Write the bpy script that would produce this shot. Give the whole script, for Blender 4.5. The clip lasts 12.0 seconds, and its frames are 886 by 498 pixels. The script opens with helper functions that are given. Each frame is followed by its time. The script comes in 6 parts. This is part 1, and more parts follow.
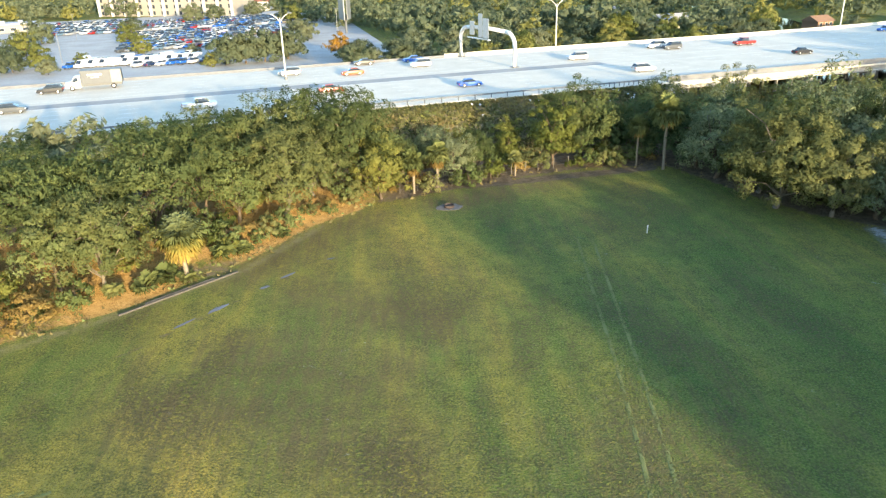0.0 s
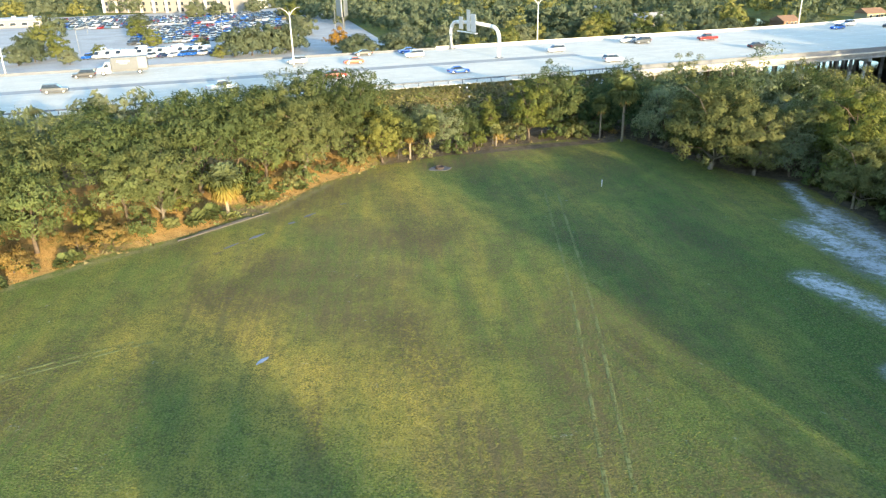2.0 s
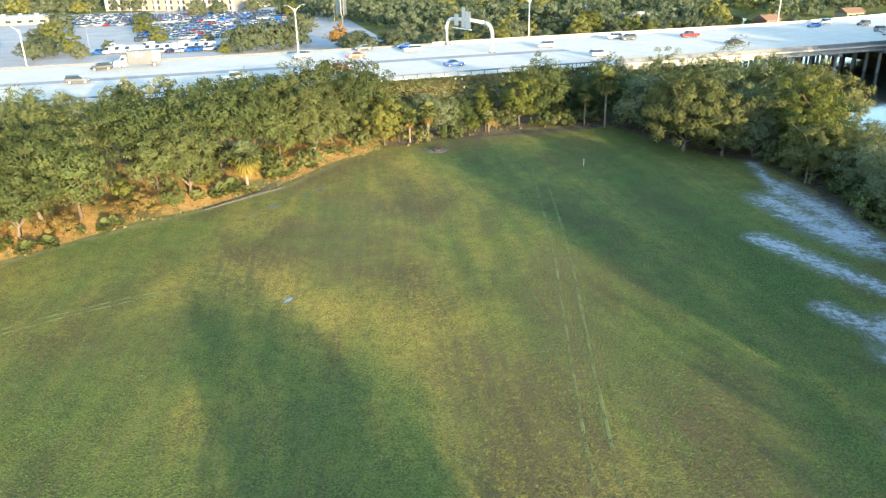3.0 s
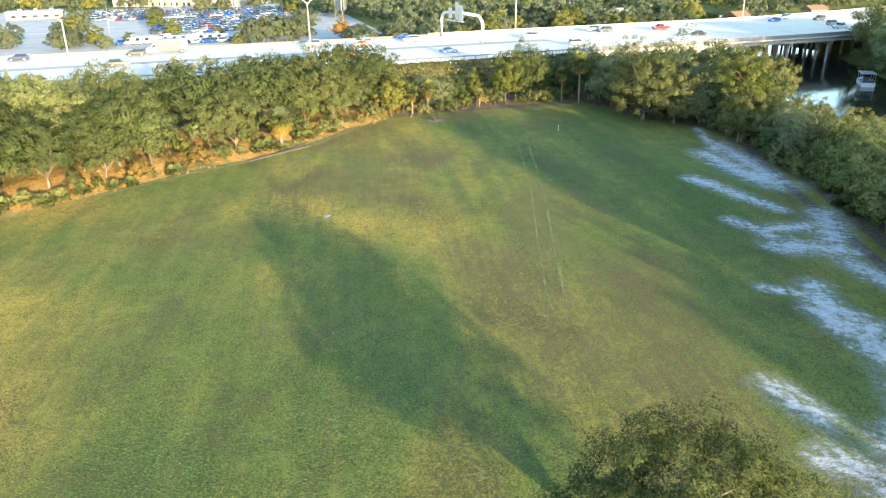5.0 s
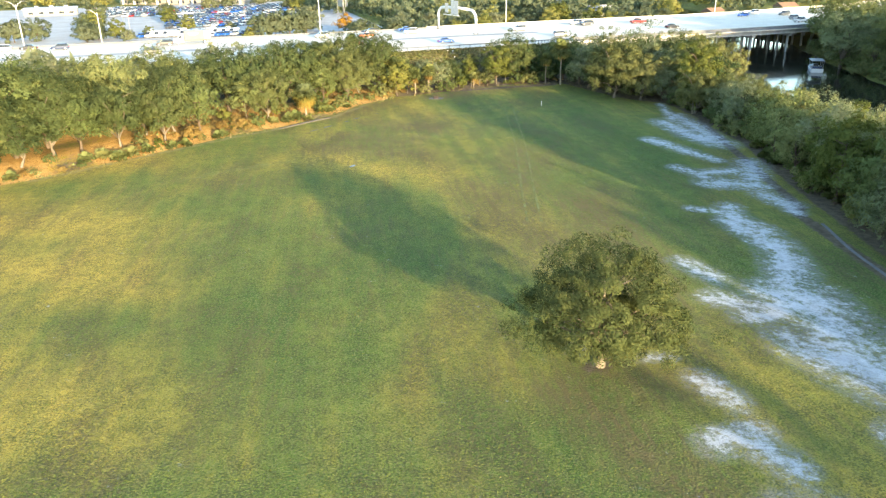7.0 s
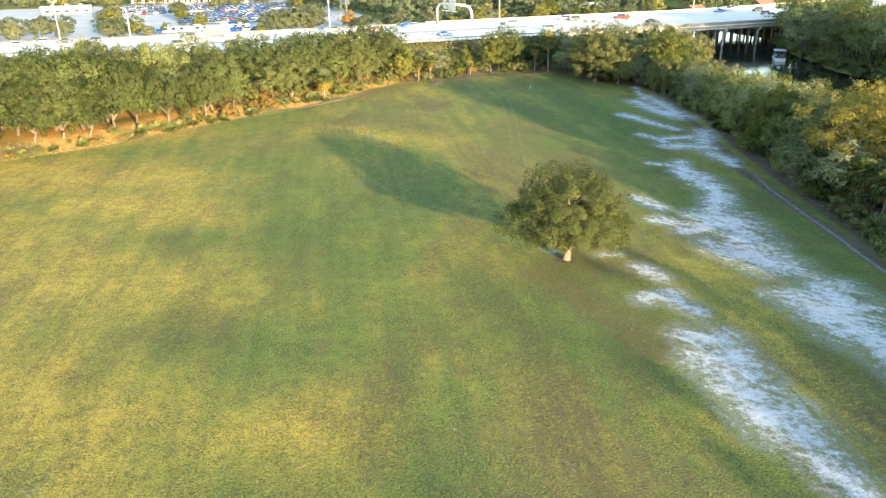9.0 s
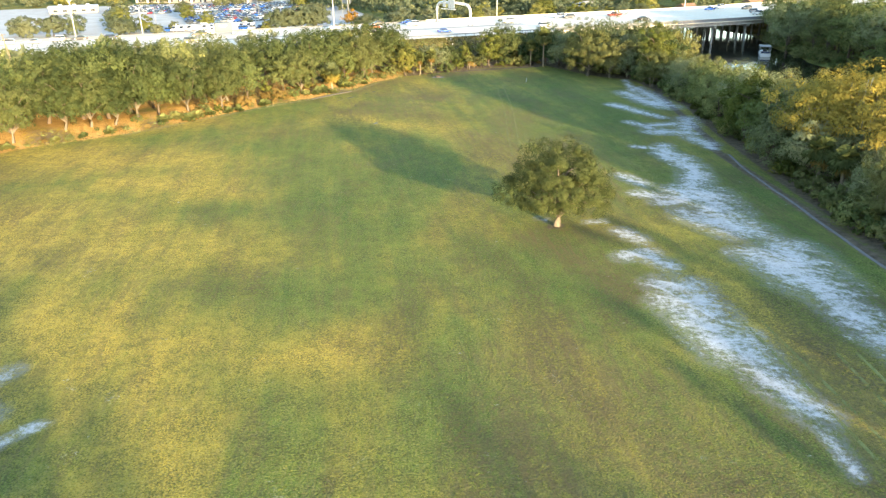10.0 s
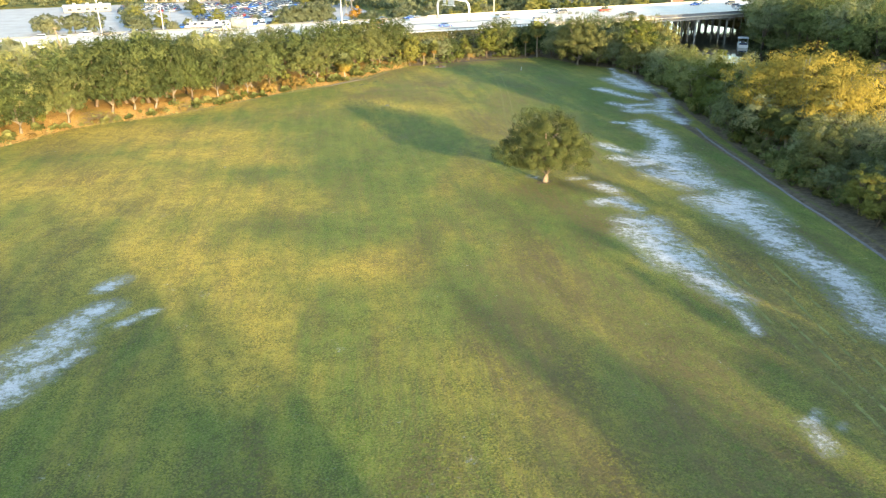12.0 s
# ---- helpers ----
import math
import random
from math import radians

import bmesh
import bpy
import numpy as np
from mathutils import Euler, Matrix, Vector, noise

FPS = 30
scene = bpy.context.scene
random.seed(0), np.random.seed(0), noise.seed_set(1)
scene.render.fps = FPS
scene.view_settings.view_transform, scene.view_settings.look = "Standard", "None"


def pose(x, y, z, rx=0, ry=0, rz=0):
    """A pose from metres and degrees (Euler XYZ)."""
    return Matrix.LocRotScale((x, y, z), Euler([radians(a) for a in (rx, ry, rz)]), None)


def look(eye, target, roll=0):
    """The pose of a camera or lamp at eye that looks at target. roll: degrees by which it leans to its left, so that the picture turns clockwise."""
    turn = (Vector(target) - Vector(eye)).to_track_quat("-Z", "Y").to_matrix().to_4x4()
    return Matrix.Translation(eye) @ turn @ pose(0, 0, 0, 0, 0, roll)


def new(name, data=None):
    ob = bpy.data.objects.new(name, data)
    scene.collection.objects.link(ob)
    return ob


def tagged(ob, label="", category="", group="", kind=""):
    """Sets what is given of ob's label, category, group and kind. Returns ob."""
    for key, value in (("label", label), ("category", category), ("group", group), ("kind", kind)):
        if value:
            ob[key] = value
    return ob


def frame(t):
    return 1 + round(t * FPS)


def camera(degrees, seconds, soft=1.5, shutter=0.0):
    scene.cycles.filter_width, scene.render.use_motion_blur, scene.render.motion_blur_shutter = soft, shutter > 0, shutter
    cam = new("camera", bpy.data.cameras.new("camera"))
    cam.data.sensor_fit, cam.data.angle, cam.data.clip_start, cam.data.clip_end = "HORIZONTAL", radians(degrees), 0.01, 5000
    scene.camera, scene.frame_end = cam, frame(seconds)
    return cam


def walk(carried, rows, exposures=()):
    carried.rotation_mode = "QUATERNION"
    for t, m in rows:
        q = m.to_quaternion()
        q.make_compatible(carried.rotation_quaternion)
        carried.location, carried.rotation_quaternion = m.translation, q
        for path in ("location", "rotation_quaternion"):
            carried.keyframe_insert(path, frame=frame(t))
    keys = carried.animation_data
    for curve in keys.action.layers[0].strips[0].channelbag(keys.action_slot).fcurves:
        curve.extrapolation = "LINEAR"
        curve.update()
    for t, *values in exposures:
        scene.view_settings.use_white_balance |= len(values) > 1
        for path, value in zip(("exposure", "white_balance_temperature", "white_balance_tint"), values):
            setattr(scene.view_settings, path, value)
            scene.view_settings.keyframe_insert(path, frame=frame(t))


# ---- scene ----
cam = camera(62.5, 12.0, soft=1.3)
METRES, EYE, TILT, LEAN, TURN = 131.0, 30.0, 0.0, 0.0, 1.2
ROWS = [
    (0.0, 0.0, 0.0, 0.0, -0.63, -22.19, 1.54),
    (0.5, 0.0001, -0.0321, 0.0005, -0.74, -22.19, 1.43),
    (1.0, -0.0002, -0.0676, 0.0011, -0.89, -22.18, 1.32),
    (1.5, -0.0008, -0.1061, 0.002, -1.05, -22.17, 1.2),
    (2.0, -0.0021, -0.1469, 0.0026, -1.23, -22.16, 1.11),
    (2.5, -0.0042, -0.1894, 0.0029, -1.42, -22.14, 1.02),
    (3.0, -0.0068, -0.2336, 0.0034, -1.6, -22.14, 0.94),
    (5.0, -0.0224, -0.4163, 0.0049, -2.28, -22.19, 0.73),
    (5.5, -0.027, -0.4623, 0.0051, -2.44, -22.2, 0.7),
    (6.0, -0.0317, -0.5081, 0.0055, -2.59, -22.21, 0.67),
    (6.5, -0.0363, -0.5533, 0.0058, -2.72, -22.21, 0.67),
    (7.0, -0.0409, -0.5976, 0.0063, -2.84, -22.2, 0.67),
    (9.0, -0.0603, -0.7686, 0.0095, -3.26, -22.21, 0.74),
    (9.5, -0.0652, -0.8096, 0.0097, -3.35, -22.21, 0.77),
    (10.0, -0.0701, -0.8498, 0.0102, -3.43, -22.2, 0.82),
    (10.5, -0.0749, -0.8891, 0.0113, -3.5, -22.21, 0.88),
    (11.0, -0.0798, -0.9269, 0.0125, -3.57, -22.24, 0.93),
    (11.5, -0.0849, -0.9624, 0.0134, -3.63, -22.28, 0.98),
    (12.0, -0.0897, -0.9951, 0.014, -3.69, -22.31, 1.05),
]
walk(cam, [(t, pose(0, 0, EYE, TILT, LEAN, TURN) @ pose(METRES * x, METRES * y, METRES * z, 90 + pitch, roll, yaw)) for t, x, y, z, yaw, pitch, roll in ROWS],
     [(0.0, 2.76, 6700, 10), (3.0, 2.84, 6600, 9), (5.5, 3.07, 6900, 10), (9.5, 3.16, 7550, 12), (12.0, 3.08, 7750, 12)])

# ---- light ----
SUN_ELEV, SUN_ROT = 7.6, 153.0
sky_world = bpy.data.worlds.new("sky")
scene.world = sky_world
sky_world.use_nodes = True
sky_node = sky_world.node_tree.nodes.new("ShaderNodeTexSky")
sky_node.sky_type, sky_node.sun_disc = "NISHITA", False
sky_node.sun_elevation, sky_node.sun_rotation = radians(SUN_ELEV), radians(SUN_ROT)
sky_node.air_density, sky_node.dust_density, sky_node.ozone_density = 1.0, 0.7, 2.4
sky_world.node_tree.links.new(sky_node.outputs[0], sky_world.node_tree.nodes["Background"].inputs[0])
sky_world.node_tree.nodes["Background"].inputs[1].default_value = 0.15
sun_data = bpy.data.lights.new("sun", "SUN")
sun_data.energy, sun_data.angle, sun_data.color = 2.35, radians(1.0), (1.0, 0.83, 0.54)
sun = new("sun", sun_data)
_a, _e = radians(SUN_ROT), radians(SUN_ELEV)
SUN_DIR = Vector((math.sin(_a) * math.cos(_e), math.cos(_a) * math.cos(_e), math.sin(_e)))
sun.matrix_world = look(SUN_DIR * 400, (0, 0, 0))


# ---- materials ----
class Mat:
    """A small builder for node materials."""

    def __init__(self, name):
        self.m = bpy.data.materials.new(name)
        self.m.use_nodes = True
        self.t = self.m.node_tree
        self.b = self.t.nodes["Principled BSDF"]
        self.out = self.t.nodes["Material Output"]

    def n(self, kind, **inputs):
        node = self.t.nodes.new("ShaderNode" + kind)
        for key, value in inputs.items():
            self.put(node.inputs[key.replace("_", " ")], value)
        return node

    def put(self, socket, value):
        if hasattr(value, "is_output"):
            self.t.links.new(value, socket)
        else:
            socket.default_value = value

    def coords(self):
        return self.n("TexCoord").outputs["Object"]

    def noise(self, scale, detail=4.0, rough=0.55, vector=None, distort=0.0):
        node = self.n("TexNoise", Scale=scale, Detail=detail, Roughness=rough, Distortion=distort)
        if vector is not None:
            self.put(node.inputs["Vector"], vector)
        return node.outputs["Fac"]

    def ramp(self, value, stops):
        node = self.t.nodes.new("ShaderNodeValToRGB")
        el = node.color_ramp.elements
        while len(el) < len(stops):
            el.new(0.5)
        for e, (p, c) in zip(el, stops):
            e.position = p
            e.color = (*c, 1) if len(c) == 3 else c
        self.put(node.inputs[0], value)
        return node.outputs[0]

    def step(self, value, lo, hi):
        node = self.n("MapRange", Value=value, From_Min=lo, From_Max=hi)
        node.interpolation_type = "SMOOTHSTEP"
        return node.outputs[0]

    def math(self, op, a, b=0.0):
        node = self.t.nodes.new("ShaderNodeMath")
        node.operation = op
        node.use_clamp = False
        self.put(node.inputs[0], a)
        self.put(node.inputs[1], b)
        return node.outputs[0]

    def mix(self, fac, a, b, blend="MIX"):
        node = self.t.nodes.new("ShaderNodeMix")
        node.data_type, node.blend_type = "RGBA", blend
        self.put(node.inputs[0], fac)
        for i, v in ((6, a), (7, b)):
            self.put(node.inputs[i], (*v, 1) if isinstance(v, tuple) and len(v) == 3 else v)
        return node.outputs[2]

    def attr(self, name):
        node = self.t.nodes.new("ShaderNodeAttribute")
        node.attribute_name = name
        return node.outputs["Fac"]

    def bump(self, height, strength, dist):
        node = self.n("Bump", Height=height, Strength=strength, Distance=dist)
        self.put(self.b.inputs["Normal"], node.outputs[0])

    def done(self, colour, rough=0.8, metal=0.0, spec=0.5):
        self.put(self.b.inputs["Base Color"], (*colour, 1) if isinstance(colour, tuple) and len(colour) == 3 else colour)
        self.put(self.b.inputs["Roughness"], rough)
        self.put(self.b.inputs["Metallic"], metal)
        self.put(self.b.inputs["Specular IOR Level"], spec)
        return self.m


def worn(name, colour, rough=0.7, metal=0.0, amount=0.25, scale=2.0, bump=0.0, spec=0.5):
    """Paint, metal or concrete with blotches at two scales."""
    k = Mat(name)
    p = k.coords()
    f = k.math("ADD", k.math("MULTIPLY", k.noise(scale, 5, vector=p), 0.6), k.math("MULTIPLY", k.noise(scale * 9, 3, vector=p), 0.4))
    dark = tuple(c * (1 - amount) for c in colour)
    light = tuple(min(1, c * (1 + amount * 0.6)) for c in colour)
    if bump:
        k.bump(k.noise(scale * 20, 3, vector=p), bump, 0.02)
    return k.done(k.ramp(f, [(0.3, dark), (0.7, light)]), rough, metal, spec)


def leafy(name, a, b, c, glow=0.38, gaps=0.0, vary=0.16):
    """Foliage: a colour for each leaf spray between a, b and c, shifted a little from tree to tree, light that passes through, and gaps between the leaves of a spray."""
    k = Mat(name)
    isle = k.n("NewGeometry").outputs["Random Per Island"]
    tree = k.n("ObjectInfo").outputs["Random"]
    patch = k.noise(0.45, 3, vector=k.coords())
    f = k.math("ADD", k.math("ADD", k.math("MULTIPLY", isle, vary), (0.28 - vary) * 0.5), k.math("ADD", k.math("MULTIPLY", patch, 0.42), k.math("MULTIPLY", tree, 0.48)))
    col = k.ramp(f, [(0.22, a), (0.55, b), (0.9, c)])
    d = k.n("BsdfDiffuse", Color=col)
    tr = k.n("BsdfTranslucent", Color=k.mix(0.35, col, (0.14, 0.17, 0.03)))
    m1 = k.n("MixShader", Fac=glow)
    k.t.links.new(d.outputs[0], m1.inputs[1])
    k.t.links.new(tr.outputs[0], m1.inputs[2])
    last = m1
    if gaps:
        cell = k.n("TexVoronoi", Vector=k.coords(), Scale=gaps, Randomness=1.0).outputs["Distance"]
        hole = k.math("GREATER_THAN", cell, 0.55)
        clear = k.n("BsdfTransparent")
        last = k.n("MixShader", Fac=hole)
        k.t.links.new(m1.outputs[0], last.inputs[1])
        k.t.links.new(clear.outputs[0], last.inputs[2])
    k.t.links.new(last.outputs[0], k.out.inputs[0])
    return k.m


LEAF_OAK = leafy("oak_leaves", (0.035, 0.051, 0.022), (0.075, 0.095, 0.037), (0.138, 0.147, 0.057), 0.36, gaps=7.0, vary=0.24)
LEAF_LONE = leafy("lone_oak_leaves", (0.015, 0.024, 0.011), (0.036, 0.050, 0.019), (0.092, 0.102, 0.037), 0.2, gaps=8.0, vary=0.3)
LEAF_GREY = leafy("grey_oak_leaves", (0.084, 0.106, 0.056), (0.160, 0.184, 0.095), (0.246, 0.253, 0.134), gaps=6.5, vary=0.24)
LEAF_OLIVE = leafy("olive_oak_leaves", (0.068, 0.078, 0.033), (0.134, 0.142, 0.056), (0.227, 0.217, 0.086), 0.40, gaps=7.0, vary=0.24)
LEAF_LIME = leafy("light_leaves", (0.056, 0.076, 0.021), (0.110, 0.126, 0.033), (0.190, 0.184, 0.052), gaps=5.5)
LEAF_GOLD = leafy("golden_leaves", (0.112, 0.108, 0.030), (0.200, 0.172, 0.043), (0.305, 0.238, 0.057), gaps=5.5)
LEAF_AMBER = leafy("amber_leaves", (0.160, 0.080, 0.016), (0.280, 0.140, 0.027), (0.360, 0.200, 0.041), gaps=5.5)
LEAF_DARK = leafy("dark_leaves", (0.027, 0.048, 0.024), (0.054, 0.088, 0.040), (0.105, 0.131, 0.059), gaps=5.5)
LEAF_PALM = leafy("palm_fronds", (0.068, 0.088, 0.034), (0.125, 0.142, 0.052), (0.200, 0.200, 0.078), 0.2)
LEAF_DEAD = leafy("dead_fronds", (0.120, 0.076, 0.026), (0.205, 0.138, 0.046), (0.290, 0.205, 0.070), 0.15)
LEAF_SHRUB = leafy("shrub_leaves", (0.059, 0.086, 0.032), (0.116, 0.144, 0.052), (0.214, 0.222, 0.090), gaps=5.5)
# Paler, greyer leaf copies: the haze of distance is put into their colour.
HAZY_OAK = leafy("far_oak_leaves", (0.071, 0.090, 0.057), (0.124, 0.147, 0.088), (0.201, 0.209, 0.122), glow=0.5, vary=0.08)
HAZY_GREEN = leafy("far_green_leaves", (0.085, 0.103, 0.064), (0.143, 0.163, 0.098), (0.218, 0.225, 0.135), glow=0.5, vary=0.08)
HAZY_LIME = leafy("far_light_leaves", (0.098, 0.115, 0.039), (0.172, 0.182, 0.057), (0.247, 0.230, 0.077), glow=0.5, vary=0.08)
HAZY_GREY = leafy("far_grey_leaves", (0.081, 0.101, 0.064), (0.138, 0.161, 0.103), (0.207, 0.224, 0.142), glow=0.5, vary=0.08)
LEAF_MOSS = leafy("hanging_moss", (0.070, 0.078, 0.066), (0.105, 0.112, 0.095), (0.150, 0.155, 0.135), 0.15)
GRASS = leafy("grass_blades", (0.060, 0.090, 0.022), (0.105, 0.130, 0.030), (0.190, 0.175, 0.061), 0.25)
DRY_GRASS = leafy("dry_grass", (0.080, 0.064, 0.030), (0.140, 0.112, 0.050), (0.210, 0.170, 0.080), 0.2)
BANK_WEEDS = leafy("bank_weeds", (0.036, 0.044, 0.018), (0.066, 0.072, 0.030), (0.115, 0.102, 0.044), 0.25)
GREY_BARK = worn("grey_bark", (0.165, 0.135, 0.10), 0.9, amount=0.4, scale=3.0, bump=0.5, spec=0.1)
BARK = worn("bark", (0.115, 0.085, 0.06), 0.9, amount=0.5, scale=3.0, bump=0.6, spec=0.1)
PALE_BARK = worn("pale_bark", (0.21, 0.172, 0.125), 0.9, amount=0.4, scale=3.0, bump=0.5, spec=0.1)
CONCRETE = worn("pale_concrete", (0.58, 0.525, 0.43), 0.85, amount=0.14, scale=0.25, spec=0.1)
BARRIER = worn("barrier_concrete", (0.15, 0.15, 0.148), 0.8, amount=0.25, scale=0.6)
PILE = worn("pile_concrete", (0.36, 0.34, 0.31), 0.85, amount=0.35, scale=0.8)
ROAD_PAINT = worn("road_paint", (0.78, 0.78, 0.76), 0.6, amount=0.25, scale=1.5)
LOT = worn("faded_asphalt", (0.345, 0.33, 0.305), 0.85, amount=0.3, scale=0.12)
SHOULDER = worn("shoulder_asphalt", (0.285, 0.272, 0.25), 0.85, amount=0.3, scale=0.12)
STEEL = worn("galvanised_steel", (0.55, 0.57, 0.58), 0.45, 0.85, 0.2, 4.0)
WHITE_STEEL = worn("white_painted_steel", (0.52, 0.52, 0.51), 0.45, amount=0.1, scale=2.0)
GREY_STEEL = worn("grey_painted_steel", (0.085, 0.09, 0.095), 0.5, amount=0.2, scale=3.0)
SIGN_BACK = worn("sign_back", (0.17, 0.175, 0.175), 0.5, 0.3, 0.25, 1.5)
PALE_SIGN = worn("pale_sign_back", (0.36, 0.37, 0.375), 0.5, 0.2, 0.2, 1.5)
TIMBER = worn("weathered_timber", (0.14, 0.12, 0.095), 0.85, amount=0.4, scale=2.0, bump=0.4)
RUST = worn("rusty_iron", (0.085, 0.058, 0.044), 0.85, 0.2, 0.4, 4.0)
RUBBER = worn("tyre_rubber", (0.022, 0.022, 0.022), 0.85, amount=0.2, scale=6.0)
ALLOY = worn("alloy", (0.55, 0.55, 0.56), 0.35, 0.8, 0.1, 6.0)
STUCCO = worn("beige_stucco", (0.225, 0.205, 0.175), 0.85, amount=0.12, scale=0.3)
WHITE_WALL = worn("white_wall", (0.45, 0.44, 0.42), 0.8, amount=0.1, scale=0.3)
YELLOW_WALL = worn("yellow_wall", (0.30, 0.265, 0.16), 0.8, amount=0.12, scale=0.5)
BROWN_WALL = worn("brown_wall", (0.20, 0.11, 0.06), 0.8, amount=0.15, scale=0.5)
ROOFING = worn("grey_shingle", (0.28, 0.27, 0.26), 0.9, amount=0.3, scale=1.2)
RED_ROOF = worn("red_roof", (0.18, 0.075, 0.05), 0.85, amount=0.25, scale=0.8)
LENS_WHITE = worn("headlight_lens", (0.75, 0.76, 0.78), 0.15, amount=0.05)
LENS_RED = worn("tail_light_lens", (0.35, 0.02, 0.015), 0.2, amount=0.1)


def ageing_fronds(name, low, high):
    """Palm fronds: young and grey-green at the top of the crown, old and yellow below."""
    k = Mat(name)
    p = k.coords()
    z = k.n("SeparateXYZ", Vector=p).outputs["Z"]
    age = k.math("ADD", k.step(z, low, high), k.math("MULTIPLY", k.math("SUBTRACT", k.noise(1.2, 3, vector=p), 0.5), 0.7))
    isle = k.n("NewGeometry").outputs["Random Per Island"]
    col = k.ramp(k.math("ADD", age, k.math("MULTIPLY", k.math("SUBTRACT", isle, 0.5), 0.25)), [(0.05, (0.330, 0.235, 0.062)), (0.35, (0.240, 0.205, 0.052)), (0.65, (0.135, 0.150, 0.050)), (1.0, (0.120, 0.145, 0.075))])
    d = k.n("BsdfDiffuse", Color=col)
    tr = k.n("BsdfTranslucent", Color=col)
    m = k.n("MixShader", Fac=0.2)
    k.t.links.new(d.outputs[0], m.inputs[1])
    k.t.links.new(tr.outputs[0], m.inputs[2])
    k.t.links.new(m.outputs[0], k.out.inputs[0])
    return k.m


LEAF_YELLOW_PALM = ageing_fronds("yellow_palm_fronds", 2.2, 5.6)


def glass_like(name, colour, rough):
    k = Mat(name)
    return k.done(k.ramp(k.noise(0.8, 3, vector=k.coords()), [(0.3, tuple(c * 0.7 for c in colour)), (0.7, colour)]), rough, 0.0, 0.7)


DARK_GLASS = glass_like("dark_window_glass", (0.03, 0.04, 0.05), 0.06)


def car_paint(name, colour):
    k = Mat(name)
    k.put(k.b.inputs["Coat Weight"], 0.15)
    k.put(k.b.inputs["Coat Roughness"], 0.06)
    f = k.noise(1.4, 4, vector=k.coords())
    return k.done(k.ramp(f, [(0.3, tuple(c * 0.88 for c in colour)), (0.7, colour)]), 0.4, 0.0, 0.25)


PAINTS = {
    "white": car_paint("white_car_paint", (0.48, 0.48, 0.475)), "silver": car_paint("silver_car_paint", (0.22, 0.225, 0.23)),
    "black": car_paint("black_car_paint", (0.02, 0.02, 0.022)), "grey": car_paint("grey_car_paint", (0.06, 0.065, 0.07)),
    "blue": car_paint("blue_car_paint", (0.010, 0.085, 0.34)), "orange": car_paint("orange_car_paint", (0.34, 0.055, 0.010)),
    "red": car_paint("red_car_paint", (0.24, 0.016, 0.012)), "steel": car_paint("steel_blue_car_paint", (0.085, 0.14, 0.19)), "navy": car_paint("navy_car_paint", (0.014, 0.03, 0.075)),
    "tan": car_paint("tan_car_paint", (0.18, 0.155, 0.115)),
}


def track_material():
    """Flattened dry grass in wheel lines, broken by gaps."""
    k = Mat("wheel_line")
    p = k.coords()
    col = k.ramp(k.noise(3.0, 4, vector=p), [(0.3, (0.14, 0.155, 0.05)), (0.7, (0.195, 0.19, 0.072))])
    k.put(k.b.inputs["Alpha"], k.math("GREATER_THAN", k.math("ADD", k.math("MULTIPLY", k.noise(6.0, 4, 0.7, p), 0.6), k.math("MULTIPLY", k.noise(0.5, 3, 0.6, p), 0.4)), 0.49))
    return k.done(col, 0.95, 0.0, 0.1)


WHEEL_LINE = track_material()


def water_material():
    k = Mat("river_water")
    p = k.coords()
    k.bump(k.math("ADD", k.noise(0.9, 4, vector=p), k.math("MULTIPLY", k.noise(5.0, 2, vector=p), 0.3)), 0.08, 0.1)
    return k.done(k.ramp(k.noise(0.05, 3, vector=p), [(0.3, (0.008, 0.010, 0.007)), (0.7, (0.016, 0.018, 0.012))]), 0.04, 0.0, 0.5)


WATER = water_material()


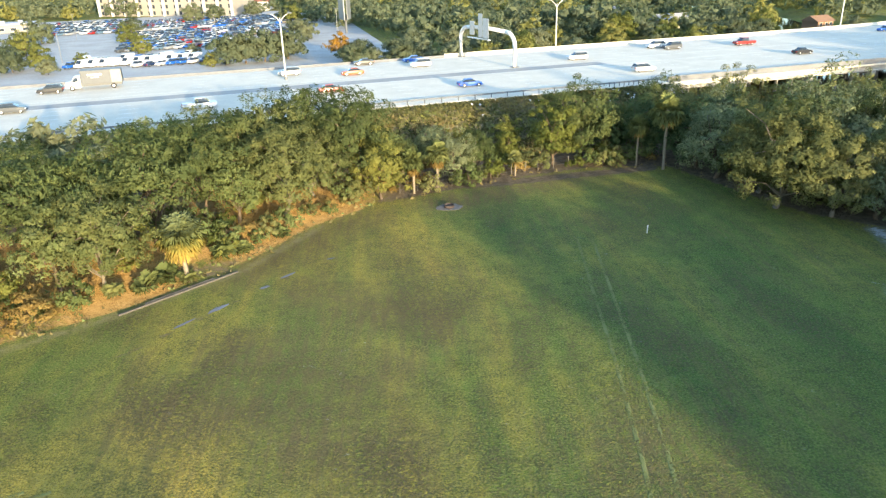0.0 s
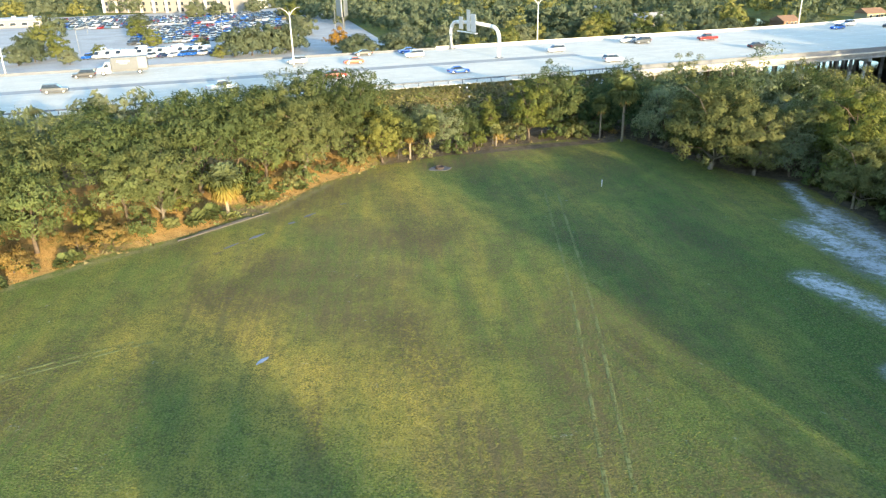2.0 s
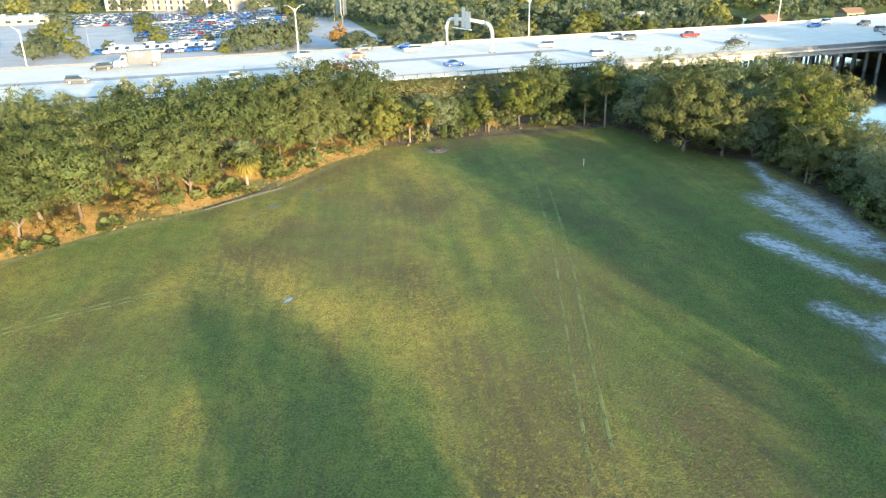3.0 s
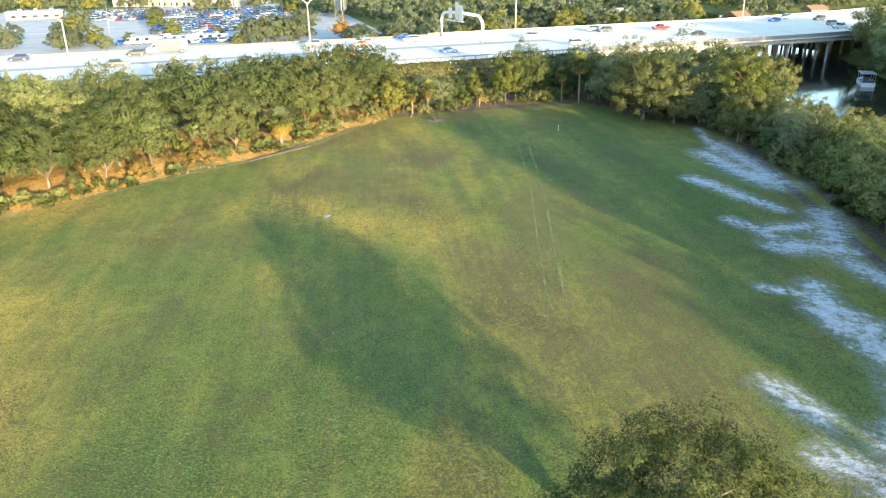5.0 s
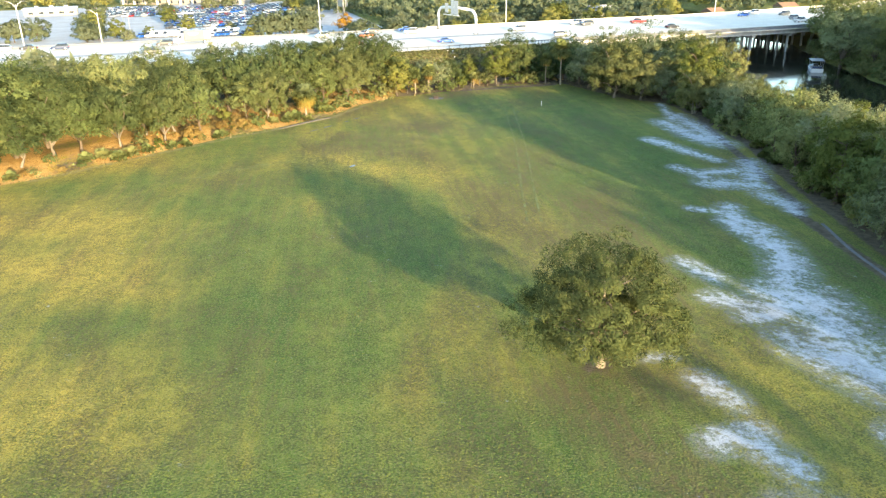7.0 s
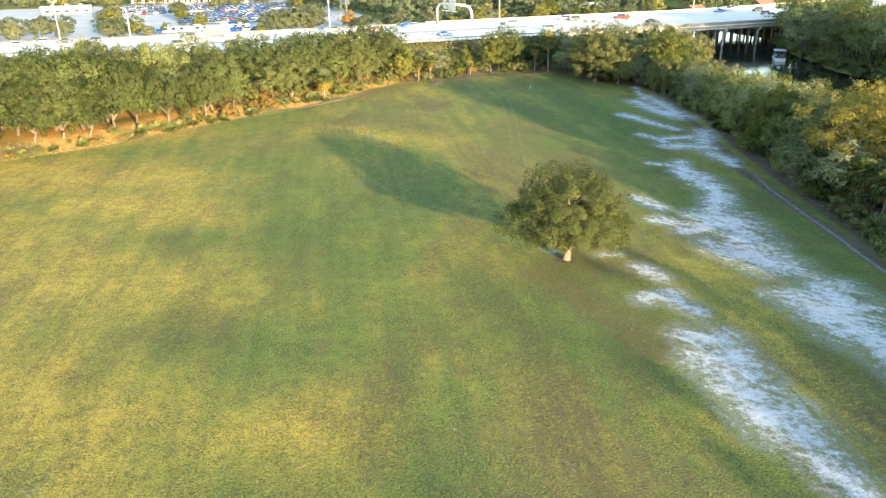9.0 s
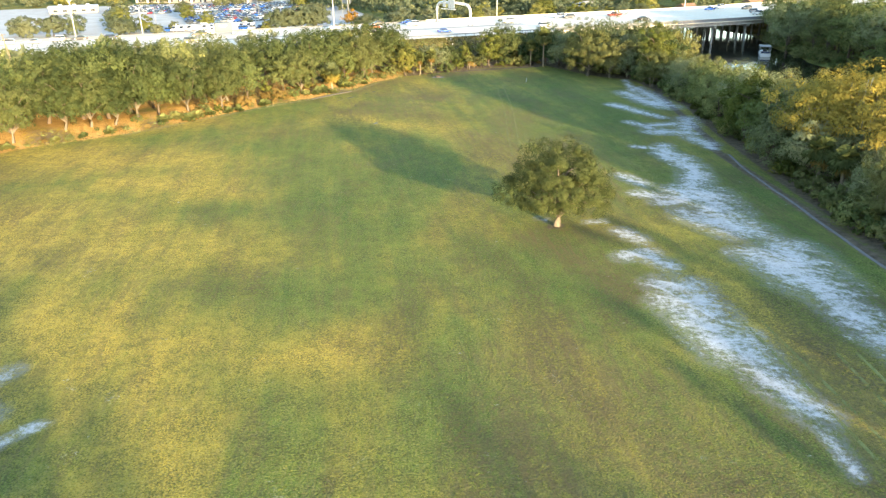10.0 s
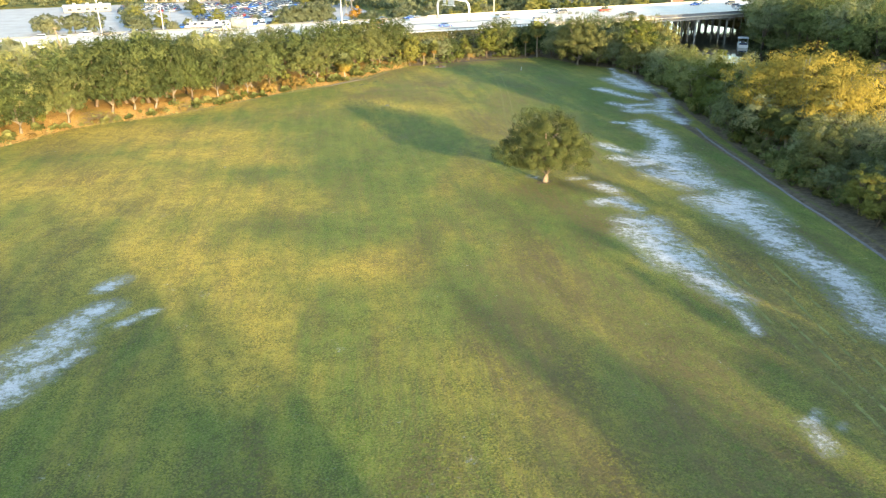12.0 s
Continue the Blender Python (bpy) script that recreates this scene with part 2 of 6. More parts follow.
def ground_material():
    """Mown field, sand, tyre tracks, leaf litter and bare soil, each by its own share on the sheet."""
    k = Mat("field_ground")
    p = k.coords()

    def stretched(angle, along, across):
        node = k.n("Mapping", Vector=p, Rotation=(0, 0, radians(angle)), Scale=(along, across, 1))
        node.vector_type = "TEXTURE"
        return node.outputs[0]

    mown, drift = stretched(97, 2.4, 1.0), stretched(-34, 1.8, 1.0)
    big, mid, fine = k.noise(0.045, 3, vector=mown), k.noise(0.20, 5, 0.6, mown, 0.6), k.noise(1.1, 5, 0.65, p)
    tiny, clod = k.noise(5.5, 5, 0.75, p), k.noise(2.8, 5, 0.68, p, 0.4)
    stripe = k.noise(0.45, 2, vector=stretched(97, 30.0, 1.0))
    rows = k.noise(1.5, 3, 0.6, stretched(94, 9.0, 1.0))
    f = k.math("ADD", k.math("MULTIPLY", big, 0.62), k.math("ADD", k.math("MULTIPLY", mid, 0.42), k.math("MULTIPLY", stripe, 0.28)))
    # One share brightens with painted sun, the other darkens with painted shade.
    f = k.math("ADD", f, k.math("SUBTRACT", k.math("MULTIPLY", k.attr("straw"), 0.29), k.math("MULTIPLY", k.attr("lush_shade"), 0.14)))
    grass = k.ramp(f, [(0.46, (0.082, 0.140, 0.028)), (0.60, (0.155, 0.190, 0.038)), (0.72, (0.272, 0.242, 0.046)), (0.94, (0.500, 0.350, 0.064))])
    grass = k.mix(k.math("MULTIPLY", k.step(fine, 0.42, 0.68), 0.42), grass, (0.066, 0.080, 0.028))
    grass = k.mix(k.math("MULTIPLY", k.step(tiny, 0.51, 0.60), 0.5), grass, (0.275, 0.245, 0.105))
    # Dark specks put the shade between blades into the colour.
    grass = k.mix(k.math("MULTIPLY", k.math("SUBTRACT", 1.0, k.step(tiny, 0.38, 0.48)), 0.7), grass, (0.040, 0.056, 0.020))
    brown = k.math("MULTIPLY", k.step(rows, 0.46, 0.60), k.math("ADD", k.math("MULTIPLY", k.step(k.noise(0.07, 4, 0.6, p), 0.42, 0.62), 0.40), k.math("MULTIPLY", k.attr("dry"), 0.5)))
    grass = k.mix(brown, grass, (0.160, 0.122, 0.055))
    cell = k.n("TexVoronoi", Vector=p, Scale=6.5, Randomness=1.0).outputs["Distance"]
    # Dark cell rims paint in the shade of gaps between grass clumps.
    grass = k.mix(k.math("MULTIPLY", k.step(cell, 0.40, 0.70), k.math("MULTIPLY", k.step(k.noise(0.35, 4, 0.6, p), 0.30, 0.62), 0.6)), grass, (0.056, 0.064, 0.026))
    weeds = k.math("MULTIPLY", k.math("ADD", k.math("MULTIPLY", k.step(k.noise(0.11, 5, 0.65, mown, 0.4), 0.47, 0.65), 0.9), k.math("MULTIPLY", k.attr("dry"), 0.5)), k.step(clod, 0.44, 0.56))
    # Brown weed clumps; their dark end also paints small shadow specks.
    grass = k.mix(k.math("MULTIPLY", weeds, 0.75), grass, k.ramp(clod, [(0.45, (0.165, 0.125, 0.066)), (0.7, (0.085, 0.078, 0.038))]))
    grass = k.mix(k.math("MULTIPLY", k.attr("dry"), k.math("MULTIPLY", k.step(fine, 0.25, 0.75), 0.75)), grass, (0.165, 0.126, 0.056))
    track = k.math("MULTIPLY", k.attr("track"), k.step(k.noise(0.8, 4, 0.6, p), 0.3, 0.6))
    grass = k.mix(k.math("MULTIPLY", track, 0.85), grass, (0.26, 0.225, 0.115))
    litter_col = k.ramp(k.math("ADD", k.math("MULTIPLY", fine, 0.5), k.math("MULTIPLY", tiny, 0.5)), [(0.3, (0.19, 0.12, 0.045)), (0.5, (0.44, 0.26, 0.088)), (0.7, (0.58, 0.38, 0.15))])
    col = k.mix(k.step(k.math("ADD", k.attr("litter"), k.math("MULTIPLY", k.math("SUBTRACT", fine, 0.5), 0.7)), 0.35, 0.65), grass, litter_col)
    soil_col = k.ramp(fine, [(0.3, (0.07, 0.054, 0.038)), (0.7, (0.18, 0.14, 0.095))])
    col = k.mix(k.step(k.math("ADD", k.attr("soil"), k.math("MULTIPLY", k.math("SUBTRACT", fine, 0.5), 0.8)), 0.35, 0.7), col, soil_col)
    broken = k.math("ADD", k.math("MULTIPLY", k.noise(0.42, 6, 0.66, drift, 1.4), 0.50), k.math("MULTIPLY", k.noise(1.7, 6, 0.80, p), 0.58))
    sand = k.step(k.math("ADD", k.math("MULTIPLY", k.attr("sand"), 1.30), k.math("MULTIPLY", k.math("SUBTRACT", broken, 0.55), 5.2)), 0.45, 1.40)
    sand_col = k.ramp(k.math("ADD", k.math("MULTIPLY", fine, 0.6), k.math("MULTIPLY", tiny, 0.4)), [(0.3, (0.36, 0.362, 0.366)), (0.65, (0.63, 0.636, 0.645))])
    thin = k.math("MULTIPLY", k.step(k.attr("sand"), 0.02, 0.40), k.step(k.math("ADD", k.math("MULTIPLY", fine, 0.5), k.math("MULTIPLY", clod, 0.5)), 0.36, 0.62))
    col = k.mix(k.math("MULTIPLY", thin, 0.6), col, (0.25, 0.255, 0.235))
    col = k.mix(k.math("MULTIPLY", sand, 0.92), col, sand_col)
    k.bump(k.math("ADD", k.math("SUBTRACT", k.math("MULTIPLY", tiny, 1.1), k.math("MULTIPLY", cell, 0.7)), k.math("MULTIPLY", k.math("MULTIPLY", clod, k.math("ADD", weeds, 0.35)), 0.9)), 1.0, 0.17)
    return k.done(col, 0.95, 0.0, 0.1)


GROUND = ground_material()


# ---- mesh helpers ----
def mesh_of(name, verts, faces, material, smooth=False, normals=None):
    me = bpy.data.meshes.new(name)
    if isinstance(verts, np.ndarray) and isinstance(faces, np.ndarray):
        n, k = faces.shape
        me.vertices.add(len(verts))
        me.vertices.foreach_set("co", np.ascontiguousarray(verts, dtype=np.float32).ravel())
        me.loops.add(n * k)
        me.loops.foreach_set("vertex_index", np.ascontiguousarray(faces, dtype=np.int32).ravel())
        me.polygons.add(n)
        me.polygons.foreach_set("loop_start", np.arange(0, n * k, k, dtype=np.int32))
        me.update(calc_edges=True)
    else:
        me.from_pydata([tuple(v) for v in verts], [], [tuple(f) for f in faces])
        me.update()
    if material:
        me.materials.append(material)
    if smooth:
        me.polygons.foreach_set("use_smooth", np.ones(len(me.polygons), dtype=bool))
    if normals is not None:
        me.polygons.foreach_set("use_smooth", np.ones(len(me.polygons), dtype=bool))
        me.normals_split_custom_set_from_vertices(normals.tolist())
    return me


def put_mesh(name, me, parent=None, m=None, label=""):
    ob = new(name, me)
    if parent is not None:
        ob.parent = parent
    if m is not None:
        ob.matrix_basis = m
    return tagged(ob, label)


def part(name, bm, material, parent, label="", smooth=False):
    me = bpy.data.meshes.new(name)
    bm.to_mesh(me)
    bm.free()
    me.materials.append(material)
    if smooth:
        for f in me.polygons:
            f.use_smooth = True
    return put_mesh(name, me, parent, None, label)


def bm_box(bm, x0, y0, z0, x1, y1, z1, m=None, bevel=0.0):
    r = bmesh.ops.create_cube(bm, size=1.0)
    mat = Matrix.LocRotScale(((x0 + x1) / 2, (y0 + y1) / 2, (z0 + z1) / 2), None, (x1 - x0, y1 - y0, z1 - z0))
    if m is not None:
        mat = m @ mat
    bmesh.ops.transform(bm, matrix=mat, verts=r["verts"])
    if bevel:
        edges = list({e for v in r["verts"] for e in v.link_edges})
        bmesh.ops.bevel(bm, geom=edges, offset=bevel, segments=1, affect="EDGES", profile=0.5)
    return bm


def box(*a, **k):
    return bm_box(bmesh.new(), *a, **k)


def tube(points, radii, sides=6, cap=True):
    """Lists of vertices and faces of a tapered tube along points."""
    verts, faces = [], []
    pts = [Vector(p) for p in points]
    for i, p in enumerate(pts):
        d = (pts[min(i + 1, len(pts) - 1)] - pts[max(i - 1, 0)]).normalized()
        a = d.cross(Vector((0, 0, 1)))
        a = a.normalized() if a.length > 1e-3 else Vector((1, 0, 0))
        b = d.cross(a)
        for j in range(sides):
            w = 2 * math.pi * j / sides
            verts.append(p + (a * math.cos(w) + b * math.sin(w)) * radii[i])
    for i in range(len(pts) - 1):
        for j in range(sides):
            k = (j + 1) % sides
            faces.append((i * sides + j, i * sides + k, (i + 1) * sides + k, (i + 1) * sides + j))
    if cap:
        faces.append(tuple(range(sides))[::-1])
        faces.append(tuple((len(pts) - 1) * sides + j for j in range(sides)))
    return verts, faces


def join(*pieces):
    verts, faces = [], []
    for v, f in pieces:
        n = len(verts)
        verts += list(v)
        faces += [tuple(i + n for i in q) for q in f]
    return verts, faces


def sweep(path, profile, closed=False):
    """Lists of vertices and faces of a profile (side, up) carried along path points (x, y, z), in the level plane."""
    verts, faces = [], []
    n = len(profile)
    for i, p in enumerate(path):
        a, b = Vector(path[max(i - 1, 0)]), Vector(path[min(i + 1, len(path) - 1)])
        d = (b - a).normalized()
        side = Vector((-d.y, d.x, 0)).normalized()
        for s, u in profile:
            verts.append(Vector(p) + side * s + Vector((0, 0, u)))
    for i in range(len(path) - 1):
        for j in range(n if closed else n - 1):
            k = (j + 1) % n
            faces.append((i * n + j, (i + 1) * n + j, (i + 1) * n + k, i * n + k))
    if closed:
        faces.append(tuple(range(n)))
        faces.append(tuple((len(path) - 1) * n + j for j in range(n))[::-1])
    return verts, faces


# ---- the lie of the land ----
ROAD_Z, WATER_Z, DECK_V = 6.4, -1.3, 54.0
RU, RV = Vector((0.947, 0.322, 0)), Vector((-0.322, 0.947, 0))
RO = Vector((0.0, 123.8, 0))
BRIDGE_A, BRIDGE_B = 44.0, 168.0


def road_bend(u):
    return 0.0011 * np.maximum(np.asarray(u, float) - 100, 0) ** 2


def road(u, v, z=ROAD_Z):
    """A place on the highway: u along it, v across from its near edge."""
    p = RO + RU * u + RV * (v + float(road_bend(u)))
    return Vector((p.x, p.y, z))


def sstep(x, a, b):
    t = np.clip((x - a) / (b - a), 0, 1)
    return t * t * (3 - 2 * t)


def wobble(x, y, s, seed=0.0):
    """Cheap smooth unevenness between about -1 and 1."""
    return (np.sin(x * s + 1.3 * np.sin(y * s * 0.7 + seed) + seed) + np.sin(y * s * 1.13 + 1.7 * np.sin(x * s * 0.61 + 2 * seed) + 0.5)
            + np.sin((x + y) * s * 0.57 + 3 * seed)) / 3


def river_mid(y):
    return 92 + 14 * sstep(y, 110, 190) + 30 * sstep(y, 190, 330) - 6 * sstep(-y, -60, 60)


def river_half(y):
    return 20.0 - 10.0 * sstep(y, 185, 250)


FIELD_EDGE = [(-110, -40), (-95, -14), (-84, 2), (-77, 16), (-62, 27), (-52, 38), (-38.5, 53), (-31, 59.6), (-22.5, 68.7), (-16.6, 81), (-10, 88.6), (-0.5, 94), (10, 99.6),
              (19.3, 103), (30.6, 103), (36.5, 90), (41, 82), (47.5, 76.5), (49, 62), (49.5, 42), (47, 24), (45.5, 8), (43.5, -18), (43, -36), (42.7, -58), (42, -90), (41, -130)]


def to_edge(x, y):
    """Distance from the field's edge, more than nothing inside the field."""
    x, y = np.asarray(x, float), np.asarray(y, float)
    best = np.full(x.shape, 1e9)
    inside = np.zeros(x.shape, bool)
    loop = FIELD_EDGE + [(41, -400), (-110, -400)]
    for i, (ax, ay) in enumerate(loop):
        bx, by = loop[(i + 1) % len(loop)]
        dx, dy = bx - ax, by - ay
        t = np.clip(((x - ax) * dx + (y - ay) * dy) / (dx * dx + dy * dy), 0, 1)
        best = np.minimum(best, np.hypot(x - ax - t * dx, y - ay - t * dy))
        cross = ((ay > y) != (by > y)) & (x < (bx - ax) * (y - ay) / ((by - ay) if by != ay else 1e-9) + ax)
        inside ^= cross
    return np.where(inside, best, -best)


def land(x, y, edge=None):
    x, y = np.asarray(x, float), np.asarray(y, float)
    edge = to_edge(x, y) if edge is None else edge
    h = 0.07 * wobble(x, y, 0.09) + 0.014 * wobble(x, y, 0.5, 2.0)
    h = h + sstep(-edge, 0, 6) * (0.25 + 0.3 * wobble(x, y, 0.23, 1.0))
    h = h + 1.1 * sstep(-edge, 0.3, 9) * (1 - sstep(x, -16, -4))
    u = (x - RO.x) * RU.x + (y - RO.y) * RU.y
    v = (x - RO.x) * RV.x + (y - RO.y) * RV.y - road_bend(u)
    far = sstep(v, DECK_V, DECK_V + 40)
    h = h * (1 - far) + 0.8 * far
    bank = np.minimum(sstep(v, -15, -0.8), 1 - sstep(v, DECK_V + 0.8, DECK_V + 13))
    along = np.maximum(1 - sstep(u, BRIDGE_A - 9, BRIDGE_A + 4), sstep(u, BRIDGE_B, BRIDGE_B + 12))
    h = h + (ROAD_Z - 0.12 - h) * bank * along
    off = np.abs(x - river_mid(y)) - river_half(y) - 1.5 * wobble(x, y, 0.15, 4.0)
    h = h + (-3.6 - h) * (1 - sstep(off, -7, 5))
    return h


def land_at(x, y):
    return float(land(np.array([x]), np.array([y]))[0])


def spread(fine0, fine1, step, far):
    mid = np.arange(fine0, fine1 + step / 2, step)
    out, s = [], step
    d = 0.0
    while d < far:
        s = min(s * 1.12, 200)
        d += s
        out.append(d)
    out = np.array(out)
    return np.concatenate([fine0 - out[::-1], mid, mid[-1] + out])


def near_strokes(x, y, strokes, reach=2.0):
    """Share of strokes (x, y, x, y, half width) at places, 1 on their middle line."""
    best = np.zeros(x.shape)
    for ax, ay, bx, by, w in strokes:
        dx, dy = bx - ax, by - ay
        t = np.clip(((x - ax) * dx + (y - ay) * dy) / (dx * dx + dy * dy + 1e-9), 0, 1)
        best = np.maximum(best, np.clip(1 - np.hypot(x - ax - t * dx, y - ay - t * dy) / (reach * w), 0, 1))
    return best


SAND_BANK = [(46.9, 76.7, 44.4, 59.2, 0.5), (42.1, 59.3, 44.1, 48.4, 1.3), (44.1, 48.4, 46.6, 42.0, 1.5), (46.5, 65.1, 46.9, 46.6, 1.1), (35.7, 45.8, 39.6, 36.8, 0.9),
             (39.6, 36.8, 42.1, 31.5, 0.7), (34.5, 28.4, 37.0, 22.8, 0.7), (37.8, 24.9, 45.8, 26.6, 0.9), (37.1, 19.9, 41.9, 18.6, 1.3), (46.7, 30.0, 43.3, 21.5, 1.2),
             (41.9, 18.6, 44.0, 17.6, 0.6), (41.9, 14.2, 43.2, 10.0, 1.0), (42.4, 10.8, 42.6, 6.3, 0.6), (30.1, 9.2, 34.4, 6.7, 0.5), (35.1, 9.7, 34.2, 4.0, 0.8),
             (33.1, 4.1, 33.7, -0.4, 0.9), (34.7, 4.0, 36.1, 0.1, 0.9)]
SAND_MIDDLE = [(34.4, -1.0, 34.6, -6.4, 1.0), (35.3, -3.3, 33.7, -11.0, 1.2), (34.0, -7.3, 30.9, -15.7, 1.0), (23.3, -7.8, 25.3, -12.7, 0.7), (23.8, -16.8, 25.5, -18.3, 0.9),
             (28.5, -14.8, 29.6, -17.4, 0.9), (24.9, -20.8, 28.2, -20.3, 0.7), (28.0, -19.0, 31.4, -19.3, 1.0), (32.2, -17.3, 31.7, -24.8, 1.8), (29.1, -26.4, 31.4, -31.3, 1.9),
             (26.6, -24.5, 28.5, -28.0, 0.9), (31.9, -31.3, 34.0, -34.4, 0.6), (27.7, -37.9, 29.9, -38.1, 0.6), (30.4, -39.4, 31.2, -42.9, 1.6), (33.7, -38.3, 32.5, -46.2, 2.0),
             (32.4, -47.0, 32.8, -56.3, 1.3), (32.8, -56.3, 33.7, -64.1, 1.2), (33.7, -64.1, 32.0, -75.4, 1.1)]
SAND_FIELD = [(17.2, -30.4, 18.6, -33.4, 0.66), (15.4, -38.4, 18.5, -37.4, 0.74), (18.1, -38.6, 19.4, -41.1, 0.74), (17.7, -45.8, 19.9, -46.4, 1.15), (17.1, -50.0, 18.0, -53.4, 1.23),
             (19.6, -48.3, 20.1, -52.7, 1.07), (18.6, -54.2, 18.9, -59.2, 1.39), (20.2, -56.5, 20.0, -60.5, 1.15), (20.2, -60.6, 20.3, -64.6, 0.98), (14.0, -27.0, 15.9, -27.1, 0.37),
             (8.1, -25.0, 9.2, -26.2, 0.25), (20.0, -62.9, 21.3, -68.3, 0.90), (20.9, -69.5, 20.6, -75.0, 0.33), (18.5, -87.9, 18.3, -91.4, 0.25), (19.9, -86.9, 20.4, -89.0, 0.16)]
SAND_WEST = [(-42.3, -80.3, -41.2, -77.0, 0.98), (-43.1, -75.1, -41.4, -71.3, 1.23), (-42.4, -70.2, -39.9, -65.3, 0.90), (-41.7, -60.6, -40.7, -58.6, 0.57), (-37.2, -69.0, -35.0, -66.3, 0.33),
             (-39.7, -76.3, -38.5, -73.6, 0.41)]
SAND = SAND_BANK + SAND_MIDDLE + SAND_FIELD + SAND_WEST
TRACKS = [(-62, 27.3, -52, 38.3, 0.5), (-52, 38.3, -38.2, 53, 0.5), (-38.2, 53, -30.7, 59.6, 0.5), (-30.7, 59.6, -22.2, 68.7, 0.5), (-22.2, 68.7, -16.3, 81, 0.4)]
# Dry patches; the last four paint in shade seen from steeply above.
DRY_AND_DIM = [(3, -60, 12, -79, 4.5), (12, -79, 15, -94, 3.5), (4, 19, 11, -4, 4), (7, -32, 14, -47, 2.5), (-21, 44, -9, 43, 3.5), (-16, 51, -7, 47, 3.5), (-14, 63, -3, 58, 3), (-11, 40, -4, 39, 3),
       (-2, 89, 16, 99, 2.5), (-22, 67, -12, 84, 2.5), (10, -28, 14, -31, 2.2), (25, -60, 24, -90, 3.0), (12, 40, 10, 18, 3.0), (18, 14, 15, -20, 4.5), (0, -66, 2, -96, 3), (9, -88, 12, -98, 3)]


# Straw-gold grass patches, with low sunlight on the field put into their colour.
STRAW_AND_SUN = [(-73, 9, -46, 7, 6), (-50, -28, -36, -34, 7), (-41, -50, -29, -56, 7), (-40, -12, -31, -13, 3), (-30, -56, -22, -77, 3.5), (-67, -23, -57, -18, 6), (-20, -58, -15, -57, 3),
         (-50, -5, -33, -10, 4), (-89, 13, -63, 13, 5), (-21, 37, -4, 27, 4), (22, -44, 27, -80, 2.0), (-80, 24, -50, 38, 4)]
# Greener grass patches; those on the shaded side also carry shade as colour.
LUSH_AND_SHADE = [(-26, -45, -10, -46, 4), (-8, -41, 11, -47, 4.5), (-33, -16, -13, -13, 4.5), (-6, -52, -4, -69, 3.5), (-18, -75, -13, -89, 4), (-30, -10, -13, -26, 5), (-6, -40, 8, -35, 4),
        (-27, 6, -12, -7, 5), (-14, -8, -18, -16, 5), (-30, 12, -25, 21, 5), (5, 80, 17, 51, 8), (28, 80, 30, 30, 8), (39, -10, 38, -70, 2.5), (6, 34, 22, 4, 4.5)]


def build_ground():
    xs, ys = spread(-100, 62, 0.9, 2600), spread(-104, 124, 0.9, 2600)
    gx, gy = np.meshgrid(xs, ys)
    x, y = gx.ravel(), gy.ravel()
    edge = to_edge(x, y)
    z = land(x, y, edge)
    nx, ny = len(xs), len(ys)
    i = (np.arange(ny - 1)[:, None] * nx + np.arange(nx - 1)[None]).ravel()
    me = mesh_of("ground", np.stack([x, y, z], 1), np.stack([i, i + 1, i + nx + 1, i + nx], 1), GROUND, True)
    left = 1 - sstep(x, -14, -2)
    litter = sstep(-edge, 0.1, 1.2) * left * (1 - sstep(-edge, 22, 30)) * np.clip(0.75 + 0.5 * wobble(x, y, 0.33, 5.0), 0, 1) * (y > -60) * (y < 110)
    soil = np.maximum(sstep(-edge, -0.2, 1.6) * (1 - litter) * (1 - sstep(-edge, 40, 60)) * 0.9, near_strokes(x, y, [(42.6, 8, 42, -90, 0.9), (49.5, 60, 44, 8, 0.8), (9.3, -28.3, 10, -28, 1.0), (2, 96.5, 28, 103, 1.4)]))
    soil = np.maximum(soil, 0.55 * near_strokes(x, y, [(-28, 51.5, -21, 61.5, 0.45), (-21, 61.5, -15.5, 69.5, 0.45)]))
    soil *= (y < 125)
    u = (x - RO.x) * RU.x + (y - RO.y) * RU.y
    v = (x - RO.x) * RV.x + (y - RO.y) * RV.y
    verge = sstep(v, -17, -13) * (1 - sstep(v, 62, 70))
    shares = {"sand": near_strokes(x, y, SAND, 3.2), "track": near_strokes(x, y, TRACKS), "litter": litter, "straw": near_strokes(x, y, STRAW_AND_SUN, 2.4), "lush_shade": near_strokes(x, y, LUSH_AND_SHADE, 2.4), "soil": soil * (1 - verge) + 0.5 * verge,
              "dry": np.maximum(near_strokes(x, y, DRY_AND_DIM), verge * 0.15)}
    for key, value in shares.items():
        a = me.attributes.new(key, "FLOAT", "POINT")
        a.data.foreach_set("value", value.astype(np.float32))
    ob = new("ground", me)
    return tagged(ob, "mown grass field with sand patches, tyre tracks and leaf litter", "ground", kind="structure")


build_ground()


